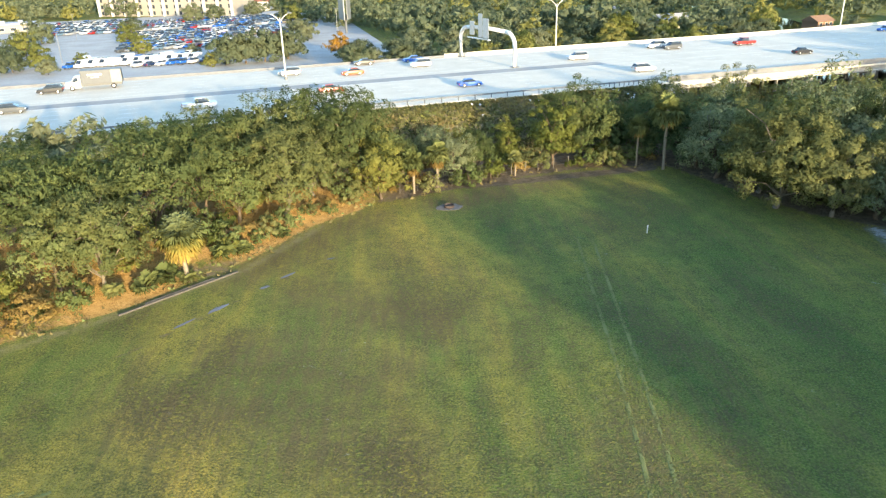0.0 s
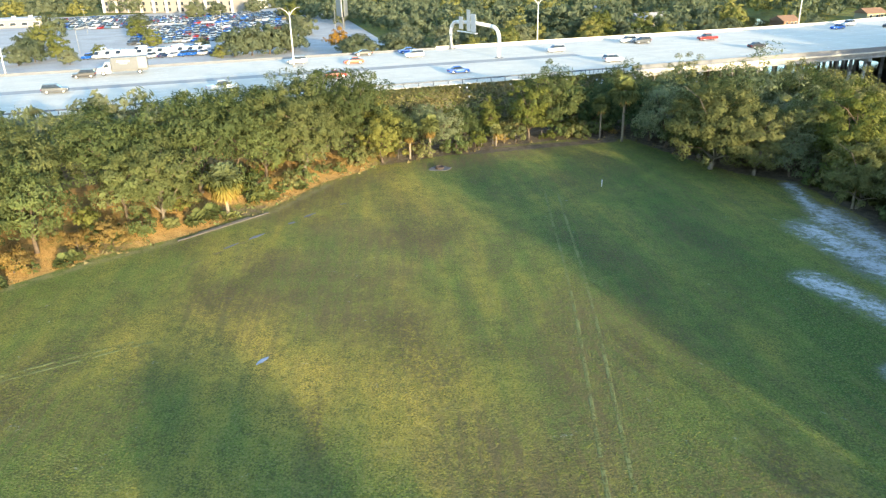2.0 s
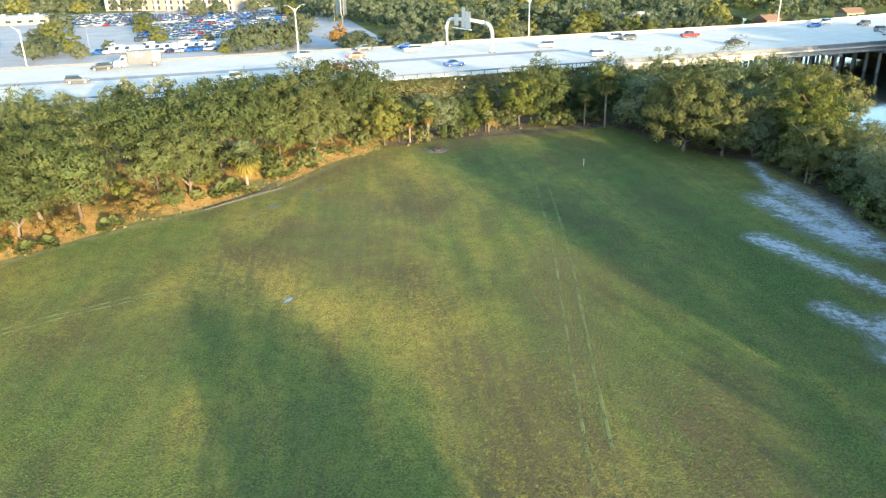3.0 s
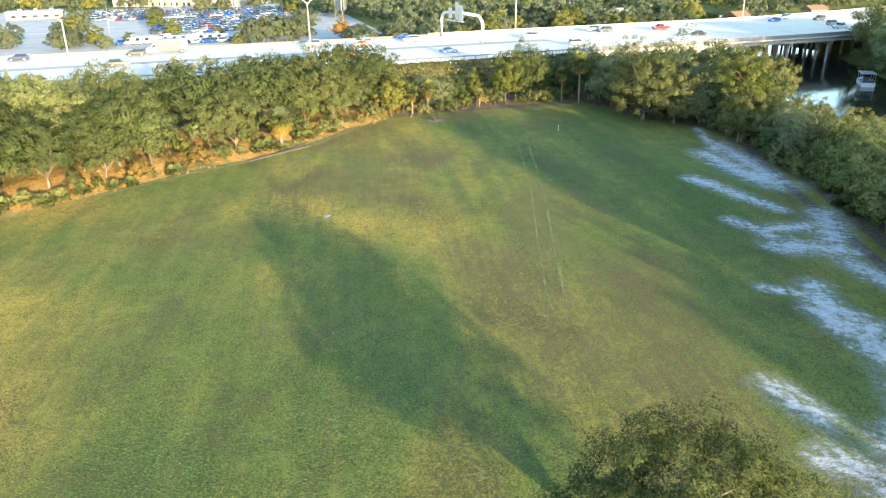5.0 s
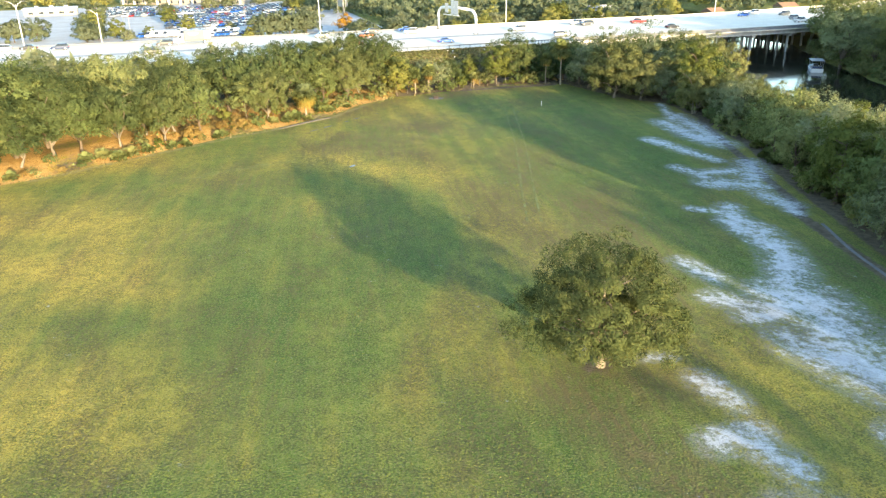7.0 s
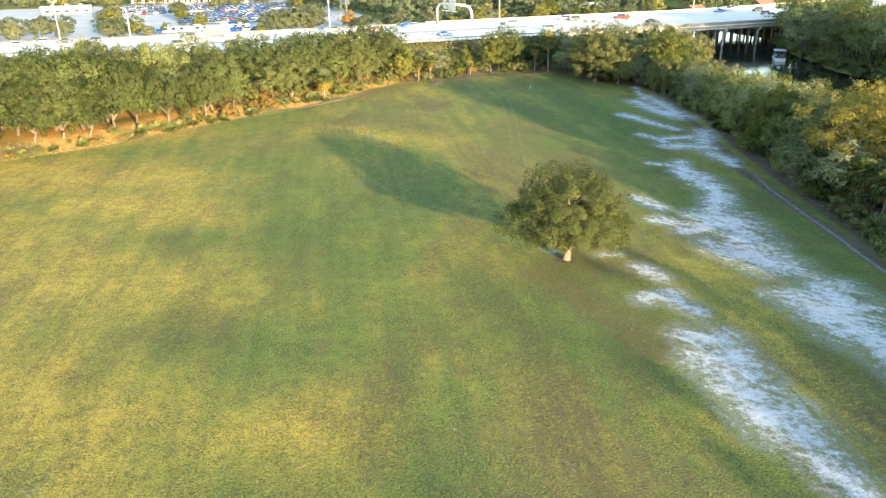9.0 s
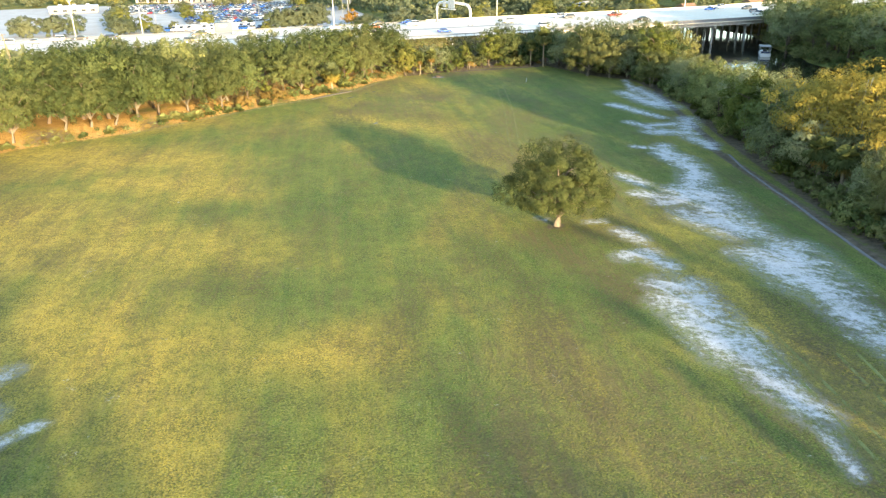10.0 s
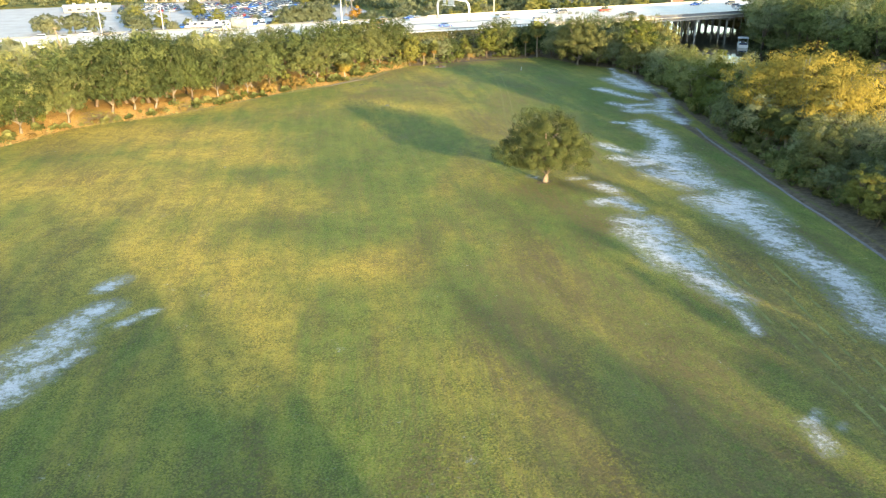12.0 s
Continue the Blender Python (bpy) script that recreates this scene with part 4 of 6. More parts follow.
def fan_palm(key, seed, high, head, fronds, mat, skirt, name="palm_tree", category="palm tree"):
    rng = np.random.default_rng(seed)
    meshes = []
    if high > 0.8:
        pts = [(0.02 * math.sin(k), 0.02 * math.cos(k), -0.3 + (high + 0.3) * k / 9) for k in range(10)]
        rad = [0.24 if k == 0 else 0.18 + 0.035 * (k % 2) for k in range(10)]
        meshes.append(("trunk", mesh_of("trunk", *tube(pts, rad, 9), PALE_BARK, True), ""))
    top = np.array([0, 0, high])
    vs, fs = [], []
    for k in range(fronds):
        el = rng.uniform(-0.95, 1.4) if high > 0.8 else rng.uniform(0.1, 1.3)
        az = 2.4 * k + rng.normal(0, 0.2)
        d = np.array([math.cos(az) * math.cos(el), math.sin(az) * math.cos(el), math.sin(el)])
        v, f = fan_leaf(rng, top + rng.normal(0, 0.08, 3), d, head * rng.uniform(0.8, 1.1), 0.25 + 0.3 * (el < 0.3))
        fs += [tuple(i + len(vs) for i in q) for q in f]
        vs += v
    meshes.append(("crown", mesh_of("crown", np.array(vs), np.array(fs), mat), ""))
    if skirt:
        vs, fs = [], []
        for k in range(skirt):
            az = 2.4 * k
            d = np.array([math.cos(az) * 0.45, math.sin(az) * 0.45, -1.0])
            v, f = fan_leaf(rng, top - [0, 0, 0.3], d, head * rng.uniform(0.6, 0.9), 0.5)
            fs += [tuple(i + len(vs) for i in q) for q in f]
            vs += v
        meshes.append(("dead_fronds", mesh_of("dead_fronds", np.array(vs), np.array(fs), LEAF_DEAD), "brown hanging dead fronds"))
    STORE[key] = (name, category, meshes)


fan_palm("palm_gold", 90, 4.35, 1.3, 210, LEAF_YELLOW_PALM, 22)
fan_palm("palm_tall", 91, 8.2, 1.5, 54, LEAF_PALM, 14)
fan_palm("palm_mid", 92, 5.0, 1.3, 44, LEAF_PALM, 16)
fan_palm("palmetto0", 93, 0.25, 0.85, 20, LEAF_PALM, 0, "saw_palmetto", "shrub")
fan_palm("palmetto1", 94, 0.3, 0.95, 24, LEAF_PALM, 0, "saw_palmetto", "shrub")

PLACED = []


def free(x, y, gap):
    if any((x - a) ** 2 + (y - b) ** 2 < (gap * 0.5 + g * 0.5) ** 2 for a, b, g in PLACED):
        return False
    PLACED.append((x, y, gap))
    return True


LABELS = {"mid": "green woodland oak with a dense rounded crown", "oak": "green live oak with a lumpy dense crown in woodland", "grey": "grey-green oak hung with moss in woodland", "olive": "broad olive-green oak with a few moss strands", "lime": "slender yellow-green young tree at the wood's edge",
          "dark": "dark green shaded oak in woodland", "far": "broad green tree beyond the highway", "shrub": "leafy green shrub at the wood's edge", "dryshrub": "dry brown bush among leaf litter",
          "gold": "tall golden-leaved tree with pale bare limbs", "palmetto": "saw palmetto with green fan fronds", "palm_mid": "cabbage palm with shaggy brown trunk skirt", "palm_tall": "tall cabbage palm with bare trunk"}


def tree(key, x, y, high, gap=3.0, force=False, label="", **k):
    if not force and not free(x, y, gap):
        return None
    if force:
        PLACED.append((x, y, gap))
    kind = key.rstrip("0123456789")
    base = {"oak": 10, "olive": 10, "mid": 10, "grey": 10, "lime": 8, "dark": 10, "gold": 14, "amber": 6, "far": 9, "shrub": 2.2, "dryshrub": 1.6}.get(kind, high)
    random.seed(int(x * 13 + y * 7))
    return plant(key, x, y, high / base, label=label or LABELS.get(kind, ""), group=kind.replace("dryshrub", "dry shrub") + " plants" if kind.startswith(("shrub", "dry", "palmetto")) else "woodland trees", **k)


def uv_of(x, y):
    u = (x - RO.x) * RU.x + (y - RO.y) * RU.y
    return u, (x - RO.x) * RV.x + (y - RO.y) * RV.y - float(road_bend(u))


# single trees that stand out
plant("lone", 9.9, -28.2, 1.0, 0, "lone spreading oak standing in the mown field", z=land_at(9.9, -28.2) - 0.02)
plant("palm_gold", -27.0, 66.2, 1.15, 0, "cabbage palm with a round yellow-green crown")
PLACED.append((-27.0, 66.2, 9.5))
for x, y, h, key in ((29.9, 102.2, 1.05, "palm_tall"), (26.6, 104.5, 0.72, "palm_tall"), (-2.5, 96.0, 0.95, "palm_mid"), (-5.6, 93.4, 0.9, "palm_mid"), (8.5, 100.5, 0.55, "palm_mid"),
                     (60, 58, 0.8, "palm_mid"), (58, 43, 0.9, "palm_mid"), (47.2, -18.1, 1.15, "palm_mid"), (48.6, -21.5, 1.05, "palm_mid"), (50.0, 1, 1.2, "palm_mid"), (50, 66, 0.8, "palm_mid")):
    plant(key, x, y, h, None, LABELS[key], "cabbage palms")
    PLACED.append((x, y, 2.5))
for key, x, y, h, lab in (("lime0", -9.8, 91.2, 9.4, "round yellow-green tree with a short bare trunk"), ("oak0", -20.5, 98, 13.6, ""), ("oak1", -25, 92, 12.5, ""), ("lime1", 14.5, 105.5, 10.0, ""),
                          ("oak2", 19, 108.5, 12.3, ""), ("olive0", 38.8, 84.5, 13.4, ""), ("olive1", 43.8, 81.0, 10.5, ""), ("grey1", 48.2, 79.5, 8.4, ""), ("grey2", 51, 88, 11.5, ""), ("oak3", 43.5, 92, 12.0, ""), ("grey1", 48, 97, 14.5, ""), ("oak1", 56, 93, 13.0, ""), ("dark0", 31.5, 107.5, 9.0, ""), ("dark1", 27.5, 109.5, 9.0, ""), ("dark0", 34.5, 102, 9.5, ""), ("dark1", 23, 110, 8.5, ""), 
                          ("grey0", 52, -18, 9.5, ""), ("grey1", 53.5, -25, 9.5, ""), ("grey2", 55, -32, 9.0, ""), ("grey1", 56.5, -14, 10.5, ""), ("lime0", 52.5, 70.5, 11.0, "yellow-topped tree on the river bank"), ("lime1", 54.5, 77, 13.0, "yellow-topped tree on the river bank"), ("olive0", 50.5, 66, 9.0, ""), ("gold0", 59, 0, 12.5, "")):
    tree(key, x, y, h, 4.0, True, lab)


def fill(n, x0, x1, y0, y1, test, keys, hi, gap, seed, cut=None):
    r = random.Random(seed)
    for _ in range(n):
        x, y = r.uniform(x0, x1), r.uniform(y0, y1)
        key, h = r.choice(keys), r.uniform(*hi)
        e = float(to_edge(np.array([x]), np.array([y]))[0])
        u, v = uv_of(x, y)
        if cut:
            h *= cut(x, y)
        if test(x, y, e, u, v):
            tree(key, x, y, h, gap)


OAKS = ["oak0", "oak1", "oak2", "oak3"]
def wood_height(x, y):
    return 1.0 + 0.13 * (1 - float(sstep(np.array(y), 38, 62)))


# the wood on the embankment side, its edge row first
for key, x, y, h in (("oak2", -79.0, 19.5, 12.0), ("oak0", -84.5, 11.0, 12.5), ("oak3", -73.0, 27.0, 11.5), ("oak1", -91.0, 1.0, 12.0)):
    tree(key, x, y, h, 3.6, True)
fill(1500, -98, -12, -20, 110, lambda x, y, e, u, v: -7.9 < e < -4.3 and v < -14, OAKS + ["mid3"], (8.4, 12.4), 3.8, 1, wood_height)
fill(1600, -110, -14, -30, 130, lambda x, y, e, u, v: -15 < e < -9.0 and v < -15, ["mid0", "mid1", "mid3", "mid0", "mid1"], (10.8, 14.4), 4.8, 21, wood_height)
fill(500, -98, -12, -20, 96, lambda x, y, e, u, v: -14 < e < -9.0 and v < -14, ["shrub0", "shrub1", "shrub1", "shrub2"], (2.6, 4.4), 2.5, 41)
fill(420, -98, -12, -20, 96, lambda x, y, e, u, v: -8.5 < e < -4.2 and v < -14, ["shrub0", "shrub1", "shrub2", "dryshrub"], (1.4, 2.8), 2.6, 43)
fill(900, -46, -12, 40, 96, lambda x, y, e, u, v: -8.5 < e < -2.6 and v < -14, ["shrub0", "shrub1", "shrub0", "dryshrub", "shrub2"], (1.6, 3.4), 2.0, 44)
# the low strip before the embankment
fill(260, -14, 32, 86, 122, lambda x, y, e, u, v: e < -1.2 and v < -14, ["oak0", "oak2", "mid2", "lime0", "lime1", "oak3", "grey2"], (5.2, 7.2), 3.4, 3)
fill(420, -14, 33, 86, 112, lambda x, y, e, u, v: -4.5 < e < -0.9 and v < -13, ["shrub0", "shrub2", "shrub0", "shrub1"], (2.2, 3.8), 1.7, 31)
# the corner by the bridge and the river bank
fill(400, 34, 74, 70, 122, lambda x, y, e, u, v: e < -2 and v < (-13 if u < 48 else -6) and x < min(river_mid(y) - 21, 60 + 0.45 * max(0, y - 80)), ["olive0", "dark1", "mid0", "olive1", "grey1"], (9.5, 12.5), 5.0, 4, lambda x, y: 1.0 - 0.12 * min(1, max(0, (y - 92) / 18)))
def bank_height(x, y):
    return float(np.interp(y, [-90, -50, -38, -25, -10, 5, 25, 45, 60, 80], [4.5, 6.0, 8.0, 9.5, 9.8, 12.0, 11.5, 9.0, 8.5, 10.0])) * (1.0 - 0.35 * min(1, max(0, (x - 53) / 12)))


for x, y, h in ((50.8, -10.5, 14.0), (55.5, -13.0, 15.8), (60.5, -15.5, 14.4), (56.0, -22.0, 13.8)):
    tree("gold0", x, y, h, 4.0, True)
tree("lime1", 45.8, -51.0, 5.8, 3.0, True, "round bright green young tree beside the path")
fill(420, 44, 76, -34, 80, lambda x, y, e, u, v: e < -2.5 and x < river_mid(y) - 20, ["grey0", "mid2", "olive0", "grey1", "olive1", "mid3", "grey2", "lime0"], (0.85, 1.1), 3.7, 5, bank_height)
fill(160, 53, 70, -58, -38, lambda x, y, e, u, v: True, ["mid2", "mid1"], (8.5, 10.0), 4.6, 66)
fill(260, 43, 76, -95, -32, lambda x, y, e, u, v: e < -2.2 and x < river_mid(y) - 20, ["grey0", "grey1", "mid3", "lime1", "mid2"], (4.5, 6.8), 3.8, 6)
# far bank of the river
fill(400, 106, 150, 0, 170, lambda x, y, e, u, v: x > river_mid(y) + 19.0 and v < -4, ["mid0", "mid1", "mid3", "mid2", "mid3"], (14, 18.0), 6.2, 7)
r = random.Random(77)
for i in range(70):
    y = 10 + 2.2 * i
    x = float(river_mid(y)) + 20.5 + r.uniform(-1, 2)
    if uv_of(x, y)[1] < -3:
        tree(r.choice(["shrub0", "shrub1"]), x, y, r.uniform(2.5, 4.5), 1.0, True)
# a group behind the start of the flight
plant("oak2", -9.0, -131.0, 1.5, 200, "tall spreading oak behind the start of the field")
plant("oak3", -5.5, -134.0, 1.4, 10, "tall spreading oak behind the start of the field")
plant("oak0", -14.5, -136.5, 1.45, 80, "tall spreading oak behind the start of the field")
for x, y, h in ((9.8, -146.6, 12.0), (6, -153, 11.4), (36.8, -146.6, 11.6), (31, -153.7, 9.6), (38.5, -154, 11.5), (42, -150, 11.5), (0, -149, 12.0)):
    tree("oak1", x, y, h, 5, True)
# round the car park and just beyond the highway
for x, y, h, key in ((-127, 213, 7.5, "far0"), (-122, 219, 7, "far2"), (-113, 206, 5, "far1"), (-159, 290, 10, "far0"), (-144, 251, 8, "far2"), (-150, 258, 7.5, "far0"), (-111, 222, 4, "far2"),
                     (-134, 316, 8, "far1"), (-122, 282, 7, "far2"), (-104, 250, 6, "far2"), (-83, 239, 4.5, "far1"), (-66, 217, 9.5, "far0"), (-61, 219, 10, "far1"), (-56, 222, 10.5, "far0"), (-50, 226, 10, "far1"),
                     (-52, 235, 7, "far3"), (-70, 214.5, 4, "far2"), (-55, 281, 8, "far0"), (-127, 372, 10, "far0"), (-118, 380, 9, "far1"), (-103, 398, 9, "far1"), (-74, 357, 8, "far2"), (-80, 366, 8, "far0"), (-62, 300, 7, "far1"), (-165, 205, 9, "far0"), (-156, 208, 9.5, "far1"), (-150, 214, 9, "far0"), (-128, 205, 7, "far1"), (-172, 212, 8, "far3"), (-140, 232, 7, "far0")):
    tree(key, x, y, h, 3, True)
fill(300, -30, 135, 196, 262, lambda x, y, e, u, v: DECK_V + 9 < v < 110 and abs(x - river_mid(y)) > river_half(y) + 3, ["far0", "far1", "far2", "far3", "far1"], (5.5, 8.5), 9.0, 8)
tree("amber", -35.0, 231, 7.5, 4, True, "small tree with orange autumn leaves")
tree("lime0", 52, 246, 9.0, 4, True, "bright yellow-green tree beyond the highway")
tree("lime1", 56, 250, 9.5, 4, True, "bright yellow-green tree beyond the highway")


def joined_woods(name, spots, material, label):
    """Many far trees as one mesh: spots of (pattern, x, y, height, turn)."""
    vs, fs, n = [], [], 0
    for key, x, y, h, turn in spots:
        v, f = RAW[key]
        c, s = math.cos(turn), math.sin(turn)
        k = h / 9.0
        w = np.stack([(v[:, 0] * c - v[:, 1] * s) * k + x, (v[:, 0] * s + v[:, 1] * c) * k + y, v[:, 2] * k + land_at(x, y)], 1)
        vs.append(w)
        fs.append(f + n)
        n += len(w)
    ob = new(name, mesh_of(name, np.concatenate(vs), np.concatenate(fs), material))
    tagged(ob, label, "woods", kind="stuff")


def far_woods():
    """The woods towards the horizon, too many to tell apart."""
    r = random.Random(5)
    spots = [[], [], [], []]
    for _ in range(4200):
        x, y = r.uniform(-420, 560), r.uniform(225, 760)
        if r.random() < sstep(np.array(y), 330, 700) * 0.55:
            continue
        u, v = uv_of(x, y)
        if v < 104 or abs(x - river_mid(y)) < river_half(y) + 3 or (u < 12 and v < 335) or (x < 0 and 60 < u + 60 < 90 and v < 200):
            continue
        if (x - 83) ** 2 + (y - 286) ** 2 < 170 or (x - 136) ** 2 + (y - 280) ** 2 < 200:
            continue
        gap = 7.5 if y < 400 else 10
        if not free(x, y, gap):
            continue
        i = r.choice([0, 0, 1, 1, 2, 3])
        spots[i].append(("off%d" % i, x, y, r.uniform(7, 11.5), r.uniform(0, 6)))
    for i, (m, w) in enumerate(((HAZY_OAK, "green"), (HAZY_GREEN, "mid-green"), (HAZY_LIME, "yellowish"), (HAZY_GREY, "grey-green"))):
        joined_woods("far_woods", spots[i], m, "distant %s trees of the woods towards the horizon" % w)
    r = random.Random(2)
    inner = [[], []]
    for _ in range(900):
        x, y = r.uniform(-118, -14), r.uniform(-30, 130)
        if -25 < float(to_edge(np.array([x]), np.array([y]))[0]) < -11.5 and uv_of(x, y)[1] < -15 and free(x, y, 6.8):
            inner[len(inner[0]) % 3 == 2 and len(inner[1]) * 2 < len(inner[0])].append((r.choice(["mid0", "mid1"]), x, y, r.uniform(10.2, 12.6) * wood_height(x, y), r.uniform(0, 6)))
    for spots, m in zip(inner, (LEAF_OAK, LEAF_SHRUB)):
        joined_woods("inner_woods", spots, m, "dense rounded oak crowns inside the wood")
    r = random.Random(6)
    deep = []
    for _ in range(1300):
        x, y = r.uniform(-170, -20), r.uniform(-60, 125)
        u, v = uv_of(x, y)
        if v < -16 and float(to_edge(np.array([x]), np.array([y]))[0]) < -24 and free(x, y, 7):
            deep.append(("far0" if to_edge(np.array([x]), np.array([y]))[0] > -34 else "off0", x, y, r.uniform(10, 13) + 3.0 * (1 - float(sstep(y, 40, 70))), r.uniform(0, 6)))
    for _ in range(700):
        x, y = r.uniform(135, 330), r.uniform(-30, 230)
        u, v = uv_of(x, y)
        if (v < -10 or v > DECK_V + 10) and free(x, y, 8):
            deep.append(("off0", x, y, r.uniform(10, 14), r.uniform(0, 6)))
    for _ in range(420):
        x, y = r.uniform(49, 68), r.uniform(-185, -54)
        if free(x, y, 4.6):
            deep.append(("off1", x, y, r.uniform(8.5, 10.0), r.uniform(0, 6)))
    joined_woods("deep_woods", deep, HAZY_OAK, "dense green woods behind the front trees")


far_woods()


# undergrowth along the edges
def along_edge(i0, i1, step, inset, seed, keys, sizes):
    r = random.Random(seed)
    for (ax, ay), (bx, by) in zip(FIELD_EDGE[i0:i1], FIELD_EDGE[i0 + 1:i1 + 1]):
        ln = math.hypot(bx - ax, by - ay)
        nx, ny = -(by - ay) / ln, (bx - ax) / ln
        d = r.uniform(0, step)
        while d < ln:
            off = r.uniform(*inset)
            x, y = ax + (bx - ax) * d / ln + nx * off, ay + (by - ay) * d / ln + ny * off
            key = r.choice(keys)
            if "palmetto" in key:
                plant(key, x, y, r.uniform(0.8, 1.4), r.uniform(0, 360), LABELS["palmetto"], "saw palmettos")
            elif free(x, y, 0.9):
                tree(key, x, y, r.uniform(*sizes), 0.9, True)
            d += step * r.uniform(0.5, 1.5)


along_edge(1, 4, 2.6, (1.2, 4.5), 16, ["palmetto0", "dryshrub", "dryshrub", "shrub0"], (0.7, 1.4))
along_edge(4, 9, 2.8, (0.8, 3.6), 11, ["palmetto0", "palmetto1", "palmetto0", "shrub0", "dryshrub"], (0.8, 1.8))
along_edge(5, 11, 2.2, (2.0, 7.0), 12, ["shrub0", "shrub1", "dryshrub", "shrub2"], (1.2, 2.6))
along_edge(9, 14, 1.5, (1.5, 5.0), 13, ["shrub0", "shrub1", "dryshrub", "dryshrub", "shrub2"], (1.0, 2.2))
along_edge(13, 17, 1.6, (3.5, 7.0), 14, ["shrub1", "shrub1", "shrub0"], (1.4, 3.0))
along_edge(17, 25, 0.9, (1.8, 5.5), 15, ["shrub0", "shrub1", "shrub1", "shrub0", "shrub2", "palmetto0"], (1.8, 4.2))


# ---- lamps, gantry and signs ----
for u, v, h in ((-23.5, 38.0, 12.2), (45.5, 53.6, 11.0), (136.5, 53.6, 12.5), (-106, 60.0, 12.0)):
    street_lamp(u, v, h) if v < 58 else street_lamp(u, 53.6, h)
street_lamp(-85.5, 53.6, 9.0, 1)
sign_gantry()


# ---- vehicles ----
def loft(sections):
    """A closed body from cross sections (x, half width at sill, half width at top, z low, z high)."""
    verts, faces = [], []
    for x, wl, wh, z0, z1 in sections:
        zm = z0 + (z1 - z0) * 0.45
        verts += [(x, -wl, z0), (x, -max(wl, wh) * 1.0, zm), (x, -wh, z1 - 0.05), (x, -wh * 0.85, z1), (x, wh * 0.85, z1), (x, wh, z1 - 0.05), (x, max(wl, wh) * 1.0, zm), (x, wl, z0)]
    for i in range(len(sections) - 1):
        for j in range(8):
            k = (j + 1) % 8
            faces.append((i * 8 + j, i * 8 + k, i * 8 + 8 + k, i * 8 + 8 + j))
    faces.append(tuple(range(8))[::-1])
    faces.append(tuple(len(verts) - 8 + j for j in range(8)))
    return verts, faces


SHAPES = {
    "sedan": dict(body=[(-2.35, .72, .70, .32, .78), (-2.2, .88, .84, .25, .95), (-1.3, .91, .86, .22, .98), (1.0, .91, .86, .22, .93), (2.0, .88, .80, .24, .80), (2.35, .70, .64, .32, .62)],
                  cabin=[(-1.75, .74, .70, .93, .97), (-0.95, .78, .60, .93, 1.40), (0.15, .78, .60, .93, 1.43), (1.05, .76, .70, .90, .95)], roof=(-0.95, 0.2, 1.40, .60), wheels=(-1.4, 1.42, .33)),
    "suv": dict(body=[(-2.35, .80, .78, .40, 1.05), (-2.25, .93, .88, .32, 1.12), (1.0, .95, .90, .28, 1.08), (2.1, .92, .85, .32, .98), (2.38, .76, .70, .40, .78)],
                cabin=[(-2.22, .82, .74, 1.08, 1.30), (-1.95, .84, .70, 1.08, 1.70), (0.3, .84, .70, 1.06, 1.74), (1.2, .82, .76, 1.03, 1.10)], roof=(-1.95, 0.35, 1.70, .70), wheels=(-1.42, 1.45, .37)),
    "pickup": dict(body=[(-2.85, .86, .84, .50, .98), (-2.75, .97, .93, .42, 1.05), (-0.5, .97, .93, .40, 1.05), (1.2, .97, .92, .40, 1.12), (2.5, .95, .88, .42, 1.08), (2.85, .80, .76, .48, .90)],
                   cabin=[(-0.75, .86, .76, 1.05, 1.40), (-0.55, .86, .74, 1.05, 1.80), (0.8, .86, .74, 1.05, 1.84), (1.6, .84, .78, 1.05, 1.15)], roof=(-0.6, 0.85, 1.80, .74), wheels=(-1.75, 1.75, .40)),
    "van": dict(body=[(-2.9, .92, .88, .40, 1.9), (-2.8, .98, .90, .32, 2.25), (0.9, .98, .90, .30, 2.28), (1.9, .97, .86, .30, 1.25), (2.75, .92, .84, .34, 1.05), (2.9, .8, .75, .4, .8)],
                cabin=[(0.85, .88, .80, 1.25, 2.2), (1.1, .90, .80, 1.22, 2.12), (1.9, .88, .80, 1.18, 1.30)], roof=None, wheels=(-1.75, 1.85, .36)),
}
PARTS = {}


def glazing(cabin):
    """The panes of a cabin as meshes: windscreen, rear window and the two sides."""
    v, f = loft(cabin)
    n = len(cabin) - 1
    pick = {"windscreen": [(n - 1, j) for j in (2, 3, 4)], "side_left": [(i, j) for i in range(n) for j in (5, 6)], "side_right": [(i, j) for i in range(n) for j in (0, 1)]}
    pick["rear_window"] = [(0, j) for j in (2, 3, 4)] if n == 3 else [(0, 3)]
    pick["side_left"] += [(i, 4) for i in range(1, n - 1)]
    pick["side_right"] += [(i, 2) for i in range(1, n - 1)]
    out = {}
    for k, q in pick.items():
        faces = [f[i * 8 + j] for i, j in q]
        used = sorted({i for q2 in faces for i in q2})
        back = {i: n2 for n2, i in enumerate(used)}
        out[k] = mesh_of(k, [v[i] for i in used], [tuple(back[i] for i in q2) for q2 in faces], DARK_GLASS)
    return out


